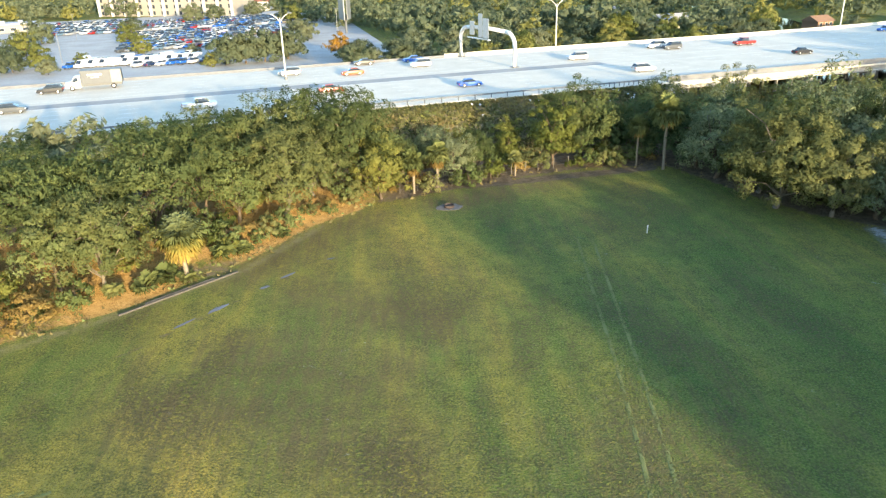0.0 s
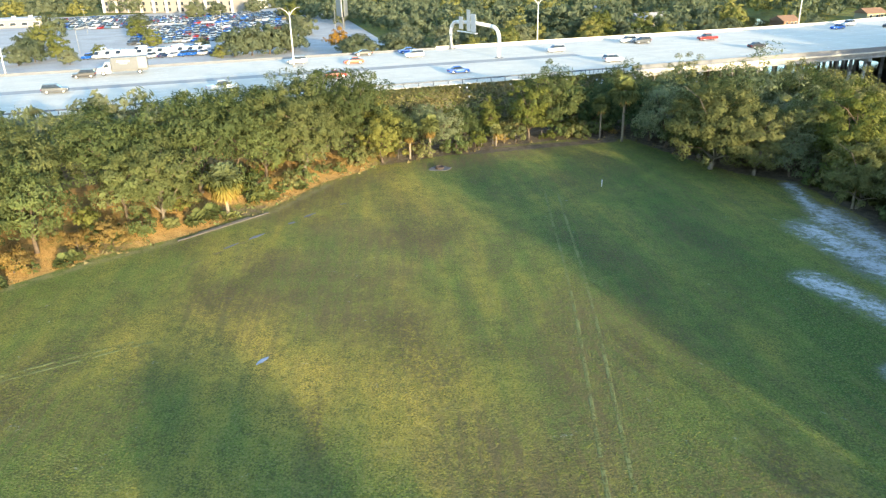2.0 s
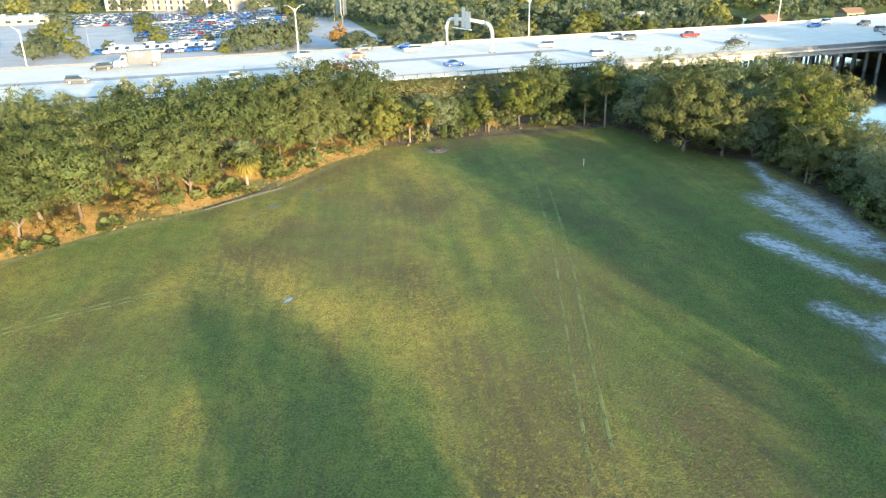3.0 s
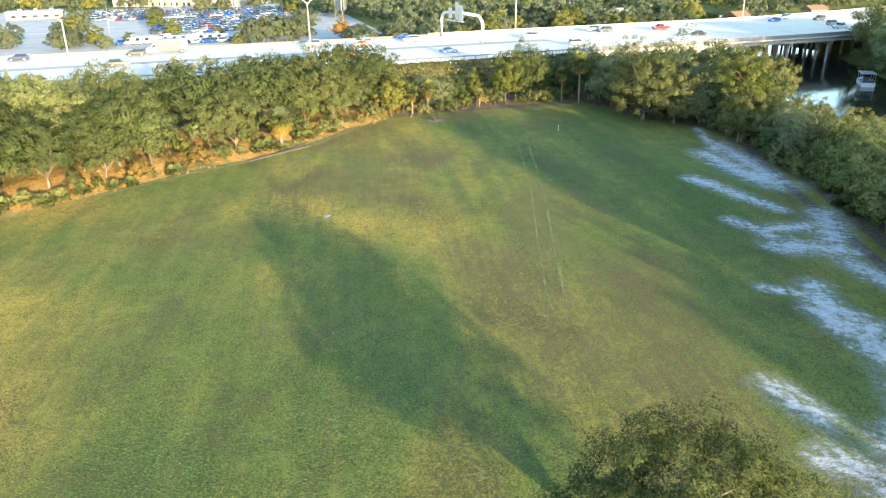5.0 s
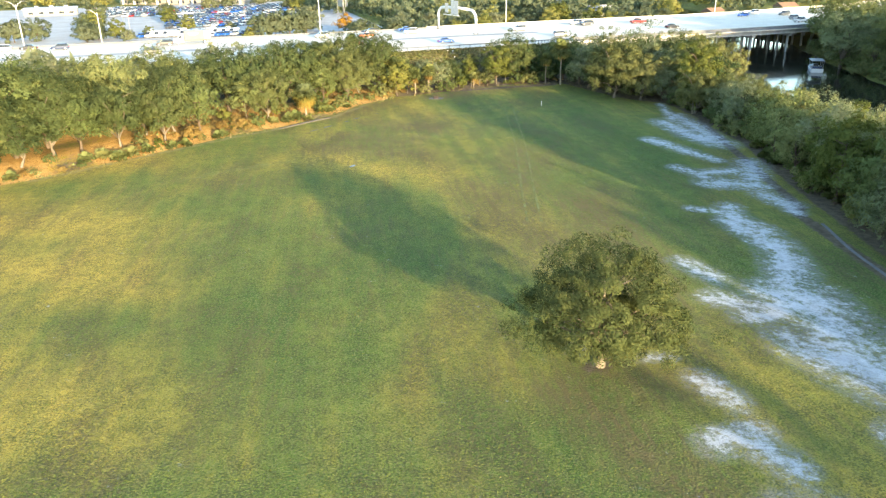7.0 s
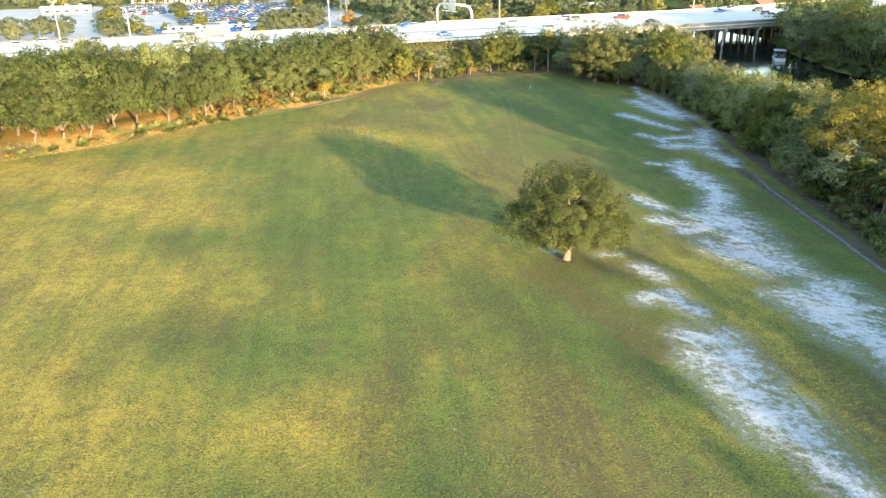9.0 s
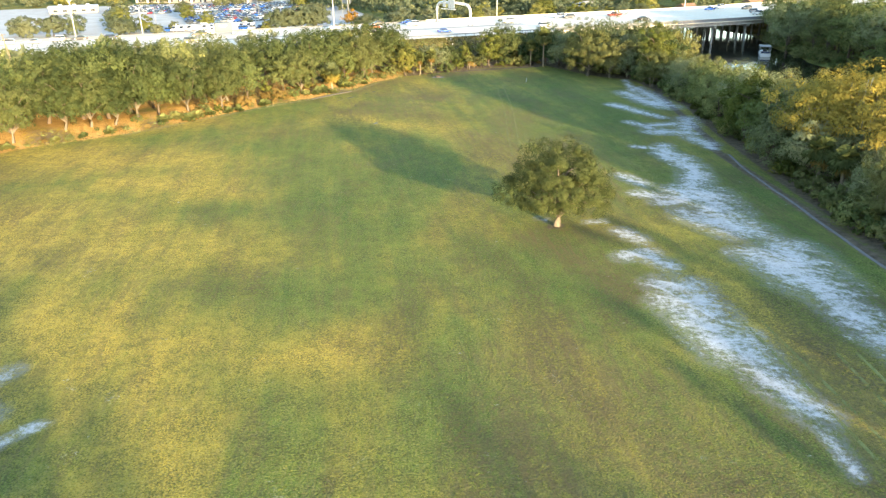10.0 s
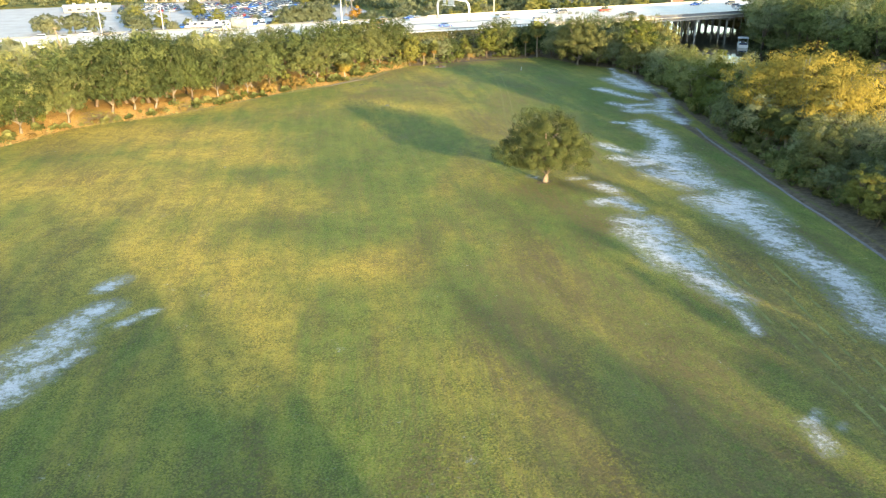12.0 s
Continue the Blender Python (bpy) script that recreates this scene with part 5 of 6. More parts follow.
def car_meshes(shape, colour):
    """Shared meshes of a car of that shape and colour."""
    if (shape, colour) in PARTS:
        return PARTS[shape, colour]
    s = SHAPES[shape]
    key = ("bare", shape)
    if key not in PARTS:
        r = s["wheels"][2]
        tyre = tube([(0, -0.11, 0), (0, -0.09, 0), (0, 0.09, 0), (0, 0.11, 0)], [r * 0.8, r, r, r * 0.8], 12)
        rim = tube([(0, -0.118, 0), (0, 0.118, 0)], [r * 0.55, r * 0.55], 8)
        x1, w, z = s["body"][-1][0], s["body"][-2][2], s["body"][-2][4]
        x0, zb, wb = s["body"][0][0], s["body"][0][4], s["body"][0][2]
        PARTS[key] = dict(tyre=mesh_of("tyre", *tyre, RUBBER, True), rim=mesh_of("rim", *rim, ALLOY), **glazing(s["cabin"]),
                          front=(x1 - 0.16, w * 0.72, z - 0.22), back=(x0 + 0.02, wb * 0.82, zb - 0.14))
        bm = box(-0.12, -0.2, -0.07, 0.12, 0.2, 0.07, bevel=0.03)
        PARTS[key]["headlight"] = bpy.data.meshes.new("headlight")
        bm.to_mesh(PARTS[key]["headlight"])
        PARTS[key]["headlight"].materials.append(LENS_WHITE)
        PARTS[key]["tail_light"] = bpy.data.meshes.new("tail_light")
        bm.to_mesh(PARTS[key]["tail_light"])
        bm.free()
        PARTS[key]["tail_light"].materials.append(LENS_RED)
    out = dict(PARTS[key])
    out["body"] = mesh_of("body", *loft(s["body"]), PAINTS[colour])
    if s["roof"]:
        a, b, z, w = s["roof"]
        roof = loft([(a - 0.12, w * 0.96, w * 0.9, z - 0.06, z + 0.015), (a + 0.1, w, w * 0.96, z - 0.05, z + 0.045), (b, w, w * 0.96, z - 0.02, z + 0.06), (b + 0.15, w * 0.96, w * 0.9, z - 0.08, z + 0.02)])
        out["roof"] = mesh_of("roof", *roof, PAINTS[colour])
    PARTS[shape, colour] = out
    return out


NAMES = {"sedan": ("car", "sedan"), "suv": ("suv", "sport utility car"), "pickup": ("pickup_truck", "pickup truck"), "van": ("van", "delivery van")}


def vehicle(shape, colour, m, where, group, full=True):
    k = car_meshes(shape, colour)
    name, word = NAMES[shape]
    root = new(name)
    root.matrix_basis = m
    body = put_mesh("body", k["body"], root)
    put_mesh("windscreen", k["windscreen"], root, None, "dark windscreen")
    put_mesh("rear_window", k["rear_window"], root)
    put_mesh("side_window", k["side_left"], root)
    put_mesh("side_window", k["side_right"], root)
    if "roof" in k:
        put_mesh("roof", k["roof"], root)
    a, b, r = SHAPES[shape]["wheels"]
    if full:
        for x in (a, b):
            for y in (-0.82, 0.82):
                w = put_mesh("wheel", k["tyre"], root, pose(x, y, r), "black tyre")
                put_mesh("rim", k["rim"], w)
        for s in (-1, 1):
            x, y, z = k["front"]
            put_mesh("headlight", k["headlight"], body, Matrix.Translation((x, s * y, z)), "clear headlight")
            x, y, z = k["back"]
            put_mesh("tail_light", k["tail_light"], body, Matrix.Translation((x, s * y, z)), "red tail light")
    else:
        for x in (a, b):
            for y in (-0.82, 0.82):
                put_mesh("wheel", k["tyre"], root, pose(x, y, r))
    return tagged(root, "%s %s %s" % (colour, word, where), {"sedan": "car", "suv": "car", "pickup": "truck", "van": "van"}[shape], group)


def on_road(shape, colour, x, y, way):
    """way: 1 drives along u, -1 against it."""
    u, v = uv_of(x, y)
    ahead = 18.8 + (0 if u < 100 else math.degrees(math.atan(0.0022 * (u - 100))))
    vehicle(shape, colour, pose(x, y, ROAD_Z, 0, 0, ahead + (0 if way > 0 else 180)), "driving on the pale highway", "highway traffic")


TRAFFIC = [
    ('suv', 'grey', -71.5, 23.9, 1),
    ('suv', 'black', -68.3, 42.8, -1),
    ('pickup', 'white', -40.9, 13.4, 1),
    ('suv', 'silver', -22.2, 43.4, -1),
    ('sedan', 'orange', -9.7, 37.5, -1),
    ('sedan', 'red', -17.5, 19.1, 1),
    ('sedan', 'black', -4.3, 51, -1),
    ('sedan', 'blue', 7.1, 50.0, -1),
    ('suv', 'white', 6.5, 42.0, -1),
    ('sedan', 'blue', 7.7, 13.1, 1),
    ('suv', 'white', 41.5, 34.8, -1),
    ('suv', 'white', 45.1, 13.2, 1),
    ('suv', 'white', 67.8, 43.7, -1),
    ('suv', 'grey', 69.9, 39.8, -1),
    ('pickup', 'red', 89.2, 37.6, -1),
    ('sedan', 'black', 89.4, 18.4, 1),
    ('sedan', 'blue', 140.3, 41.6, -1),
    ('suv', 'white', -125.0, 46.0, -1),
    ('sedan', 'silver', -117.5, 45.5, -1),
    ('suv', 'white', -111.0, 49.5, -1),
    ('sedan', 'black', -104.5, 49.5, -1),
    ('suv', 'navy', -96.0, 45.5, -1),
    ('sedan', 'white', -128.0, 20.0, 1),
    ('sedan', 'white', -121.0, 16.5, 1),
    ('suv', 'silver', 147.0, 22.0, 1),
    ('pickup', 'white', 141.0, 14.0, 1),
    ('suv', 'grey', 156.5, 36.0, -1),
    ('suv', 'white', 150.9, 46.9, -1),
]
for shape, colour, u, v, way in TRAFFIC:
    p = road(u, v)
    on_road(shape, colour, p.x, p.y, way)


def box_truck(u, v):
    p = road(u, v)
    t = tagged(new("box_truck"), "white box truck with a grey-brown cargo box on the highway", "truck", "highway traffic")
    t.matrix_basis = pose(p.x, p.y, ROAD_Z, 0, 0, 198.8)
    put_mesh("cab", mesh_of("cab", *loft([(2.3, 1.0, .95, .5, 2.6), (2.5, 1.1, 1.0, .45, 2.75), (3.4, 1.1, 1.0, .45, 2.7), (4.0, 1.08, 1.0, .45, 1.7), (5.1, 1.0, .9, .5, 1.55), (5.3, .9, .8, .55, 1.3)]), PAINTS["white"]), t)
    for key, me in glazing([(2.75, 1.12, 1.02, 1.75, 2.5), (3.0, 1.12, 1.02, 1.75, 2.5), (3.35, 1.12, 1.02, 1.7, 2.5), (3.85, 1.05, .98, 1.65, 1.8)]).items():
        if key != "rear_window":
            put_mesh("windscreen" if key == "windscreen" else "side_window", me, t)
    cargo = part("cargo_box", box(-5.4, -1.25, 1.05, 2.15, 1.25, 3.75, bevel=0.05), worn("truck_box_panel", (0.066, 0.072, 0.080), 0.5, amount=0.15), t, "grey-brown cargo box")
    part("picture_panel", box(-5.3, 1.252, 1.2, -3.4, 1.262, 3.6), worn("pale_print", (0.22, 0.21, 0.17), 0.5, amount=0.3, scale=1.0), cargo, "pale printed panel")
    part("lettering_bar", box(-1.8, 1.252, 2.7, 0.9, 1.262, 3.05), PAINTS["white"], cargo, "white bar of lettering")
    part("lettering_bar", box(-1.2, 1.252, 2.3, 0.3, 1.262, 2.45), PAINTS["white"], cargo, "white bar of lettering")
    part("chassis", box(-5.2, -0.6, 0.6, 4.6, 0.6, 1.04), GREY_STEEL, t)
    k = car_meshes("van", "white")
    for x in (-3.6, 4.0):
        for y in (-1.0, 1.0):
            w = put_mesh("wheel", k["tyre"], t, Matrix.LocRotScale((x, y, 0.48), None, (1.33, 1.5, 1.33)), "black tyre")
            put_mesh("rim", k["rim"], w)


box_truck(-60.5, 45.0)


# ---- car park beyond the highway ----
def lot():
    pts = [road(-205, 68, 0), road(16, 68, 0), road(30, 250, 0), road(10, 330, 0), road(-215, 330, 0)]
    bm = bmesh.new()
    top = [bm.verts.new((p.x, p.y, 0.98)) for p in pts]
    low = [bm.verts.new((p.x, p.y, 0.3)) for p in pts]
    bm.faces.new(top)
    for i in range(len(pts)):
        j = (i + 1) % len(pts)
        bm.faces.new((top[i], low[i], low[j], top[j]))
    bmesh.ops.recalc_face_normals(bm, faces=bm.faces)
    ob = part("car_park", bm, LOT, None)
    tagged(ob, "faded grey asphalt car park beyond the highway", "car park", kind="structure")
    r = random.Random(3)
    cols = ["white"] * 7 + ["silver"] * 5 + ["blue"] * 3 + ["steel"] * 4 + ["navy"] * 3 + ["grey"] * 2 + ["black"] * 3 + ["red", "red", "tan"]
    rows = [(119, -57, -38, 0), (125.5, -76, -41, 2), (134, -74, -42, 1)] + [(162 + 7.6 * i, -65 + 0.2 * i, -29 + 0.4 * i, 0) for i in range(9)] + [(196 + 7.6 * i, -24, -2, 0) for i in range(5)]
    for v, u0, u1, kind in rows:
        u = u0
        while u < u1:
            if r.random() > 0.06:
                p = road(u, v)
                shape = ("van" if r.random() < 0.8 else "pickup") if kind == 2 else r.choice(["suv", "pickup", "van", "suv"]) if kind == 1 else r.choice(["sedan", "sedan", "suv", "suv", "pickup"] if v < 180 else ["sedan", "sedan", "suv"])
                vehicle(shape, "white" if shape == "van" else r.choice(cols), pose(p.x, p.y, 0.98, 0, 0, 252 + (180 if r.random() < 0.25 else 0) + r.uniform(-2, 2)), "parked in dense rows on asphalt", "parked cars", v < 140)
            u += 3.15
    far_rows = [(243 + 7.6 * i, -62, 2, 0) for i in range(7)] + [(240 + 7.6 * i, -104, -72, 0) for i in range(9)]
    verts, faces, slot, paints = [], [], [], sorted(PAINTS)
    for v, u0, u1, _ in far_rows:
        u = u0
        while u < u1:
            if r.random() > 0.05:
                p, sh, colour = road(u, v), SHAPES[r.choice(["sedan", "sedan", "suv"])], r.choice(cols)
                m = pose(p.x, p.y, 0.98, 0, 0, 252 + (180 if r.random() < 0.25 else 0) + r.uniform(-2, 2))
                a, b, z, w = sh["roof"]
                for pieces, k in ((loft(sh["body"]), paints.index(colour)), (loft(sh["cabin"]), len(paints)), (loft([(a, w, w * 0.95, z - 0.05, z + 0.05), (b, w, w * 0.95, z - 0.03, z + 0.06)]), paints.index(colour))):
                    n = len(verts)
                    verts += [m @ Vector(q) for q in pieces[0]]
                    faces += [tuple(i + n for i in q) for q in pieces[1]]
                    slot += [k] * len(pieces[1])
            u += 3.15
    me = mesh_of("parked_cars", verts, faces, None)
    for key in paints:
        me.materials.append(PAINTS[key])
    me.materials.append(DARK_GLASS)
    me.polygons.foreach_set("material_index", np.array(slot, dtype=np.int32))
    tagged(new("parked_cars", me), "far rows of densely parked cars in mixed colours", "cars", kind="stuff")


lot()


def lot_lamp(x, y, high):
    lamp = tagged(new("car_park_lamp"), "slim pale lamp post in the car park", "street lamp", "car park lamps")
    lamp.matrix_basis = pose(x, y, 0.98, 0, 0, 20)
    put_mesh("pole", mesh_of("pole", *tube([(0, 0, 0), (0, 0, high)], [0.09, 0.06], 6), SIGN_BACK), lamp)
    for s in (-1, 1):
        part("lamp_head", box(min(s * 0.1, s * 0.9), -0.15, high - 0.1, max(s * 0.1, s * 0.9), 0.15, high + 0.06, bevel=0.04), GREY_STEEL, lamp)


for x, y, h in ((-121, 230, 9.5), (-82, 262, 11.0), (-60, 222, 9.0), (-150, 300, 10.0), (-44, 290, 10.0)):
    lot_lamp(x, y, h)


# ---- buildings far off ----
def office():
    b = tagged(new("office_building"), "beige office block with tall white fins and narrow windows", "building")
    b.matrix_basis = pose(-158, 420, 0.9, 0, 0, -14)
    part("wall", box(-42, 0, 0, 42, 24, 14, bevel=0.1), STUCCO, b)
    part("roof", box(-42.6, -0.6, 14, 42.6, 24.6, 14.8), WHITE_WALL, b)
    fin = box(-0.5, -1.4, 0, 0.5, 0, 14.0, bevel=0.08)
    me = bpy.data.meshes.new("fin")
    fin.to_mesh(me)
    fin.free()
    me.materials.append(WHITE_WALL)
    pane = bpy.data.meshes.new("window")
    bm = box(-0.7, -0.06, 0, 0.7, 0.0, 1.9)
    bm.to_mesh(pane)
    bm.free()
    pane.materials.append(DARK_GLASS)
    for i in range(11):
        put_mesh("fin", me, b, Matrix.Translation((-41.5 + 8.3 * i, -0.003, 0)))
    for i in range(10):
        for k in range(4):
            for d in (-2.6, 2.6):
                put_mesh("window", pane, b, Matrix.Translation((-37.35 + 8.3 * i + d, -0.003, 0.8 + 3.3 * k)))


office()


def house(x, y, turn, w, d, h, wall_mat, roof_mat, label):
    b = tagged(new("house"), label, "house")
    b.matrix_basis = pose(x, y, max(land_at(x, y), 0) - 0.05, 0, 0, turn)
    part("wall", box(-w / 2, -d / 2, -1.0, w / 2, d / 2, h), wall_mat, b)
    bm = bmesh.new()
    e, r = 0.6, h + d * 0.28
    q = [bm.verts.new(p) for p in ((-w / 2 - e, -d / 2 - e, h), (w / 2 + e, -d / 2 - e, h), (w / 2 + e, d / 2 + e, h), (-w / 2 - e, d / 2 + e, h), (-w / 2 - e, 0, r), (w / 2 + e, 0, r))]
    for f in ((0, 1, 5, 4), (2, 3, 4, 5), (1, 2, 5), (3, 0, 4), (3, 2, 1, 0)):
        bm.faces.new([q[i] for i in f])
    part("roof", bm, roof_mat, b)
    for k in (-0.3, 0.05, 0.32):
        win = part("window", box(k * w - 0.6, -d / 2 - 0.07, 0.9, k * w + 0.6, -d / 2 - 0.002, 2.1), WHITE_WALL, b)
        part("pane", box(k * w - 0.5, -d / 2 - 0.09, 1.0, k * w + 0.5, -d / 2 - 0.072, 2.0), DARK_GLASS, win)
    part("door", box(0.17 * w - 0.45, -d / 2 - 0.06, -0.05, 0.17 * w + 0.45, -d / 2 - 0.002, 2.05), BROWN_WALL, b)


house(83, 290, 20, 13, 8, 3.0, YELLOW_WALL, ROOFING, "small yellow house with a grey roof among trees")
house(136, 285, 25, 8, 7, 2.4, BROWN_WALL, BROWN_WALL, "small brown house among trees")
house(178, 300, 15, 9, 7, 2.6, YELLOW_WALL, BROWN_WALL, "tan house with a brown roof among trees")
house(66, 330, 10, 14, 9, 3.0, WHITE_WALL, ROOFING, "white house with a grey roof among trees")
house(-120, 452, 0, 26, 12, 5.0, WHITE_WALL, RED_ROOF, "white building with a red roof")


def flat_building(x, y, turn, w, d, h, label):
    b = tagged(new("flat_building"), label, "building")
    b.matrix_basis = pose(x, y, 0.9, 0, 0, turn)
    part("wall", box(-w / 2, -d / 2, 0, w / 2, d / 2, h), STUCCO, b)
    part("roof", box(-w / 2 - 0.5, -d / 2 - 0.5, h, w / 2 + 0.5, d / 2 + 0.5, h + 0.35, bevel=0.04), ROOF_MEMBRANE, b, "flat pale roof")
    for k in range(3):
        part("roof_unit", box(-w * 0.3 + k * w * 0.28, -1, h + 0.35, -w * 0.3 + k * w * 0.28 + 2.0, 0.8, h + 1.4, bevel=0.05), SIGN_BACK, b)
    for k in range(5):
        x0 = -w * 0.42 + k * w * 0.19
        win = part("window", box(x0, -d / 2 - 0.06, 0.9, x0 + w * 0.1, -d / 2 - 0.002, 2.3), WHITE_WALL, b)
        part("pane", box(x0 + 0.1, -d / 2 - 0.08, 1.0, x0 + w * 0.1 - 0.1, -d / 2 - 0.062, 2.2), DARK_GLASS, win)


ROOF_MEMBRANE = worn("roof_membrane", (0.42, 0.41, 0.39), 0.85, amount=0.2, scale=0.3)
flat_building(-206, 346, 22, 26, 14, 3.6, "low beige building with a flat pale roof by the car park")


def billboard():
    b = tagged(new("billboard"), "tall double billboard with grey panels, on a dark post", "billboard")
    b.matrix_basis = pose(-42, 300, 0.9, 0, 0, 100)
    put_mesh("post", mesh_of("post", *tube([(0, 0, 0), (0, 0, 7)], [0.5, 0.45], 10), GREY_STEEL), b)
    for s in (-1, 1):
        p = part("panel", box(-5, -0.15, 5.5, 5, 0.15, 13.5, m=pose(0, s * 1.4, 0, 0, 0, s * 10)), SIGN_BACK, b, "grey billboard panel")
        part("frame", box(-5.1, -0.2, 5.3, 5.1, 0.2, 5.5, m=pose(0, s * 1.4, 0, 0, 0, s * 10)), GREY_STEEL, p)


billboard()

# ---- small things in and round the field ----
def marker_post(x, y, high):
    z = land_at(x, y)
    p = tagged(new("marker_post"), "short white plastic marker post in the grass", "post")
    p.matrix_basis = pose(x, y, z, 2, 1, 0)
    put_mesh("pipe", mesh_of("pipe", *tube([(0, 0, -0.2), (0, 0, high)], [0.065, 0.065], 10), WHITE_WALL, True), p)
    put_mesh("cap", mesh_of("cap", *tube([(0, 0, high - 0.1), (0, 0, high + 0.02), (0, 0, high + 0.05)], [0.08, 0.08, 0.05], 10), WHITE_WALL), p)


marker_post(21.4, 77.0, 0.95)


def fire_pit(x, y):
    z = land_at(x, y)
    p = tagged(new("fire_pit"), "rusty round fire pit on a grey ash-covered slab", "fire pit")
    p.matrix_basis = pose(x, y, z, 0, 0, 12)
    slab = bmesh.new()
    r = random.Random(2)
    vs = [slab.verts.new(((1.6 + r.uniform(-0.25, 0.25)) * math.cos(a), (1.35 + r.uniform(-0.2, 0.2)) * math.sin(a), 0.05)) for a in np.linspace(0, 2 * math.pi, 15)[:-1]]
    f = slab.faces.new(vs)
    e = bmesh.ops.extrude_face_region(slab, geom=[f])
    bmesh.ops.translate(slab, vec=(0, 0, -0.25), verts=[v for v in e["geom"] if isinstance(v, bmesh.types.BMVert)])
    bmesh.ops.recalc_face_normals(slab, faces=slab.faces)
    part("slab", slab, worn("ash_grey_slab", (0.15, 0.13, 0.11), 0.9, amount=0.5, scale=2.0), p)
    ring = sweep([(0.62 * math.cos(a), 0.62 * math.sin(a), 0.03) for a in np.linspace(0, 2 * math.pi, 19)], [(-0.04, 0), (0.04, 0), (0.04, 0.34), (-0.04, 0.34)], True)
    put_mesh("ring", mesh_of("ring", *ring, RUST), p)
    put_mesh("ash", mesh_of("ash", *tube([(0, 0, 0.04), (0, 0, 0.16), (0, 0, 0.2)], [0.58, 0.5, 0.1], 12), RUST), p, None, "dark burnt ash")


fire_pit(-0.9, 87.6)


OLD_TIMBER = worn("grey_old_timber", (0.085, 0.074, 0.060), 0.9, amount=0.45, scale=1.5, bump=0.4)


def timbers():
    for ax, ay, bx, by, lab in ((-31.0, 59.0, -22.6, 68.4, 0), (-29.4, 61.3, -24.6, 66.8, 1)):
        n = 9
        pts = [(ax + (bx - ax) * i / n, ay + (by - ay) * i / n, land_at(ax + (bx - ax) * i / n, ay + (by - ay) * i / n)) for i in range(n + 1)]
        v, f = sweep(pts, [(-0.10, -0.1), (0.10, -0.1), (0.11, 0.11), (0.07, 0.15), (-0.07, 0.15), (-0.11, 0.11)], True)
        ob = new("timber_beam", mesh_of("timber_beam", v, f, OLD_TIMBER))
        tagged(ob, "long pale weathered timber beam lying at the field's edge", "beam", "edge timbers")


timbers()


def footpath():
    pts = [(49.3, 62), (48.6, 50), (47.6, 34), (45.6, 20), (43.9, 6), (42.7, -8), (42.1, -22), (41.9, -38), (41.4, -58), (40.8, -90), (40, -130)]
    line = []
    for (ax, ay), (bx, by) in zip(pts, pts[1:]):
        for i in range(8):
            x, y = ax + (bx - ax) * i / 8, ay + (by - ay) * i / 8
            x += 0.16 * math.sin(0.21 * y) + 0.07 * math.sin(0.53 * y + 1)
            line.append((x, y, land_at(x, y)))
    v, f = sweep(line[34:], [(-0.22, -0.05), (-0.2, 0.035), (0, 0.045), (0.2, 0.035), (0.22, -0.05)])
    ob = new("pavement", mesh_of("pavement", v, f, worn("trodden_sand", (0.135, 0.125, 0.12), 0.9, amount=0.4, scale=0.9, bump=0.4)))
    tagged(ob, "narrow pale trodden path along the wood's edge", "path", kind="structure")


footpath()


# Pale grey base colour stands in for sky mirrored in the puddles.
SKY_PUDDLE = worn("sky_pale_puddle", (0.20, 0.20, 0.21), 0.22, amount=0.35, scale=1.5, spec=0.8)


def puddle(x, y, a, b, turn):
    r = random.Random(int(x * 10))
    pts = [(a * math.cos(t) * r.uniform(0.7, 1.2), b * math.sin(t) * r.uniform(0.7, 1.2), 0.0) for t in np.linspace(0, 2 * math.pi, 17)[:-1]]
    m = pose(x, y, land_at(x, y) + 0.025, 0, 0, turn)
    ob = new("puddle", mesh_of("puddle", pts, [tuple(range(16))], SKY_PUDDLE))
    ob.matrix_basis = m
    tagged(ob, "shallow puddle in a wheel rut", "puddle", "puddles")


for q in ((-22.2, 60.1, 1.2, 0.34, 55), (-18.9, 64.6, 0.6, 0.28, 40), (-24.4, 57.2, 1.2, 0.18, 55), (-17.2, 67.3, 1.1, 0.2, 50), (-13.5, 71.5, 0.5, 0.15, 30), (-15.0, 32.0, 0.7, 0.25, 60)):
    puddle(*q)


def fence():
    fe = tagged(new("chain_fence"), "low wire fence with timber posts along the wood", "fence")
    pts = [(-7.5, 93.2), (-0.5, 96.6), (6, 100), (12, 102.8), (19, 105.4)]
    post = mesh_of("post", *tube([(0, 0, -0.3), (0, 0, 1.6)], [0.06, 0.05], 6), TIMBER)
    for (ax, ay), (bx, by) in zip(pts, pts[1:]):
        for i in range(3):
            x, y = ax + (bx - ax) * i / 3, ay + (by - ay) * i / 3
            put_mesh("post", post, fe, pose(x, y, land_at(x, y), random.uniform(-4, 4), random.uniform(-4, 4), 0))
    for h in (0.5, 1.0, 1.5):
        line = [(x, y, land_at(x, y) + h) for x, y in pts]
        put_mesh("wire", mesh_of("wire", *tube(line, [0.010] * len(line), 4), GREY_STEEL), fe)


fence()


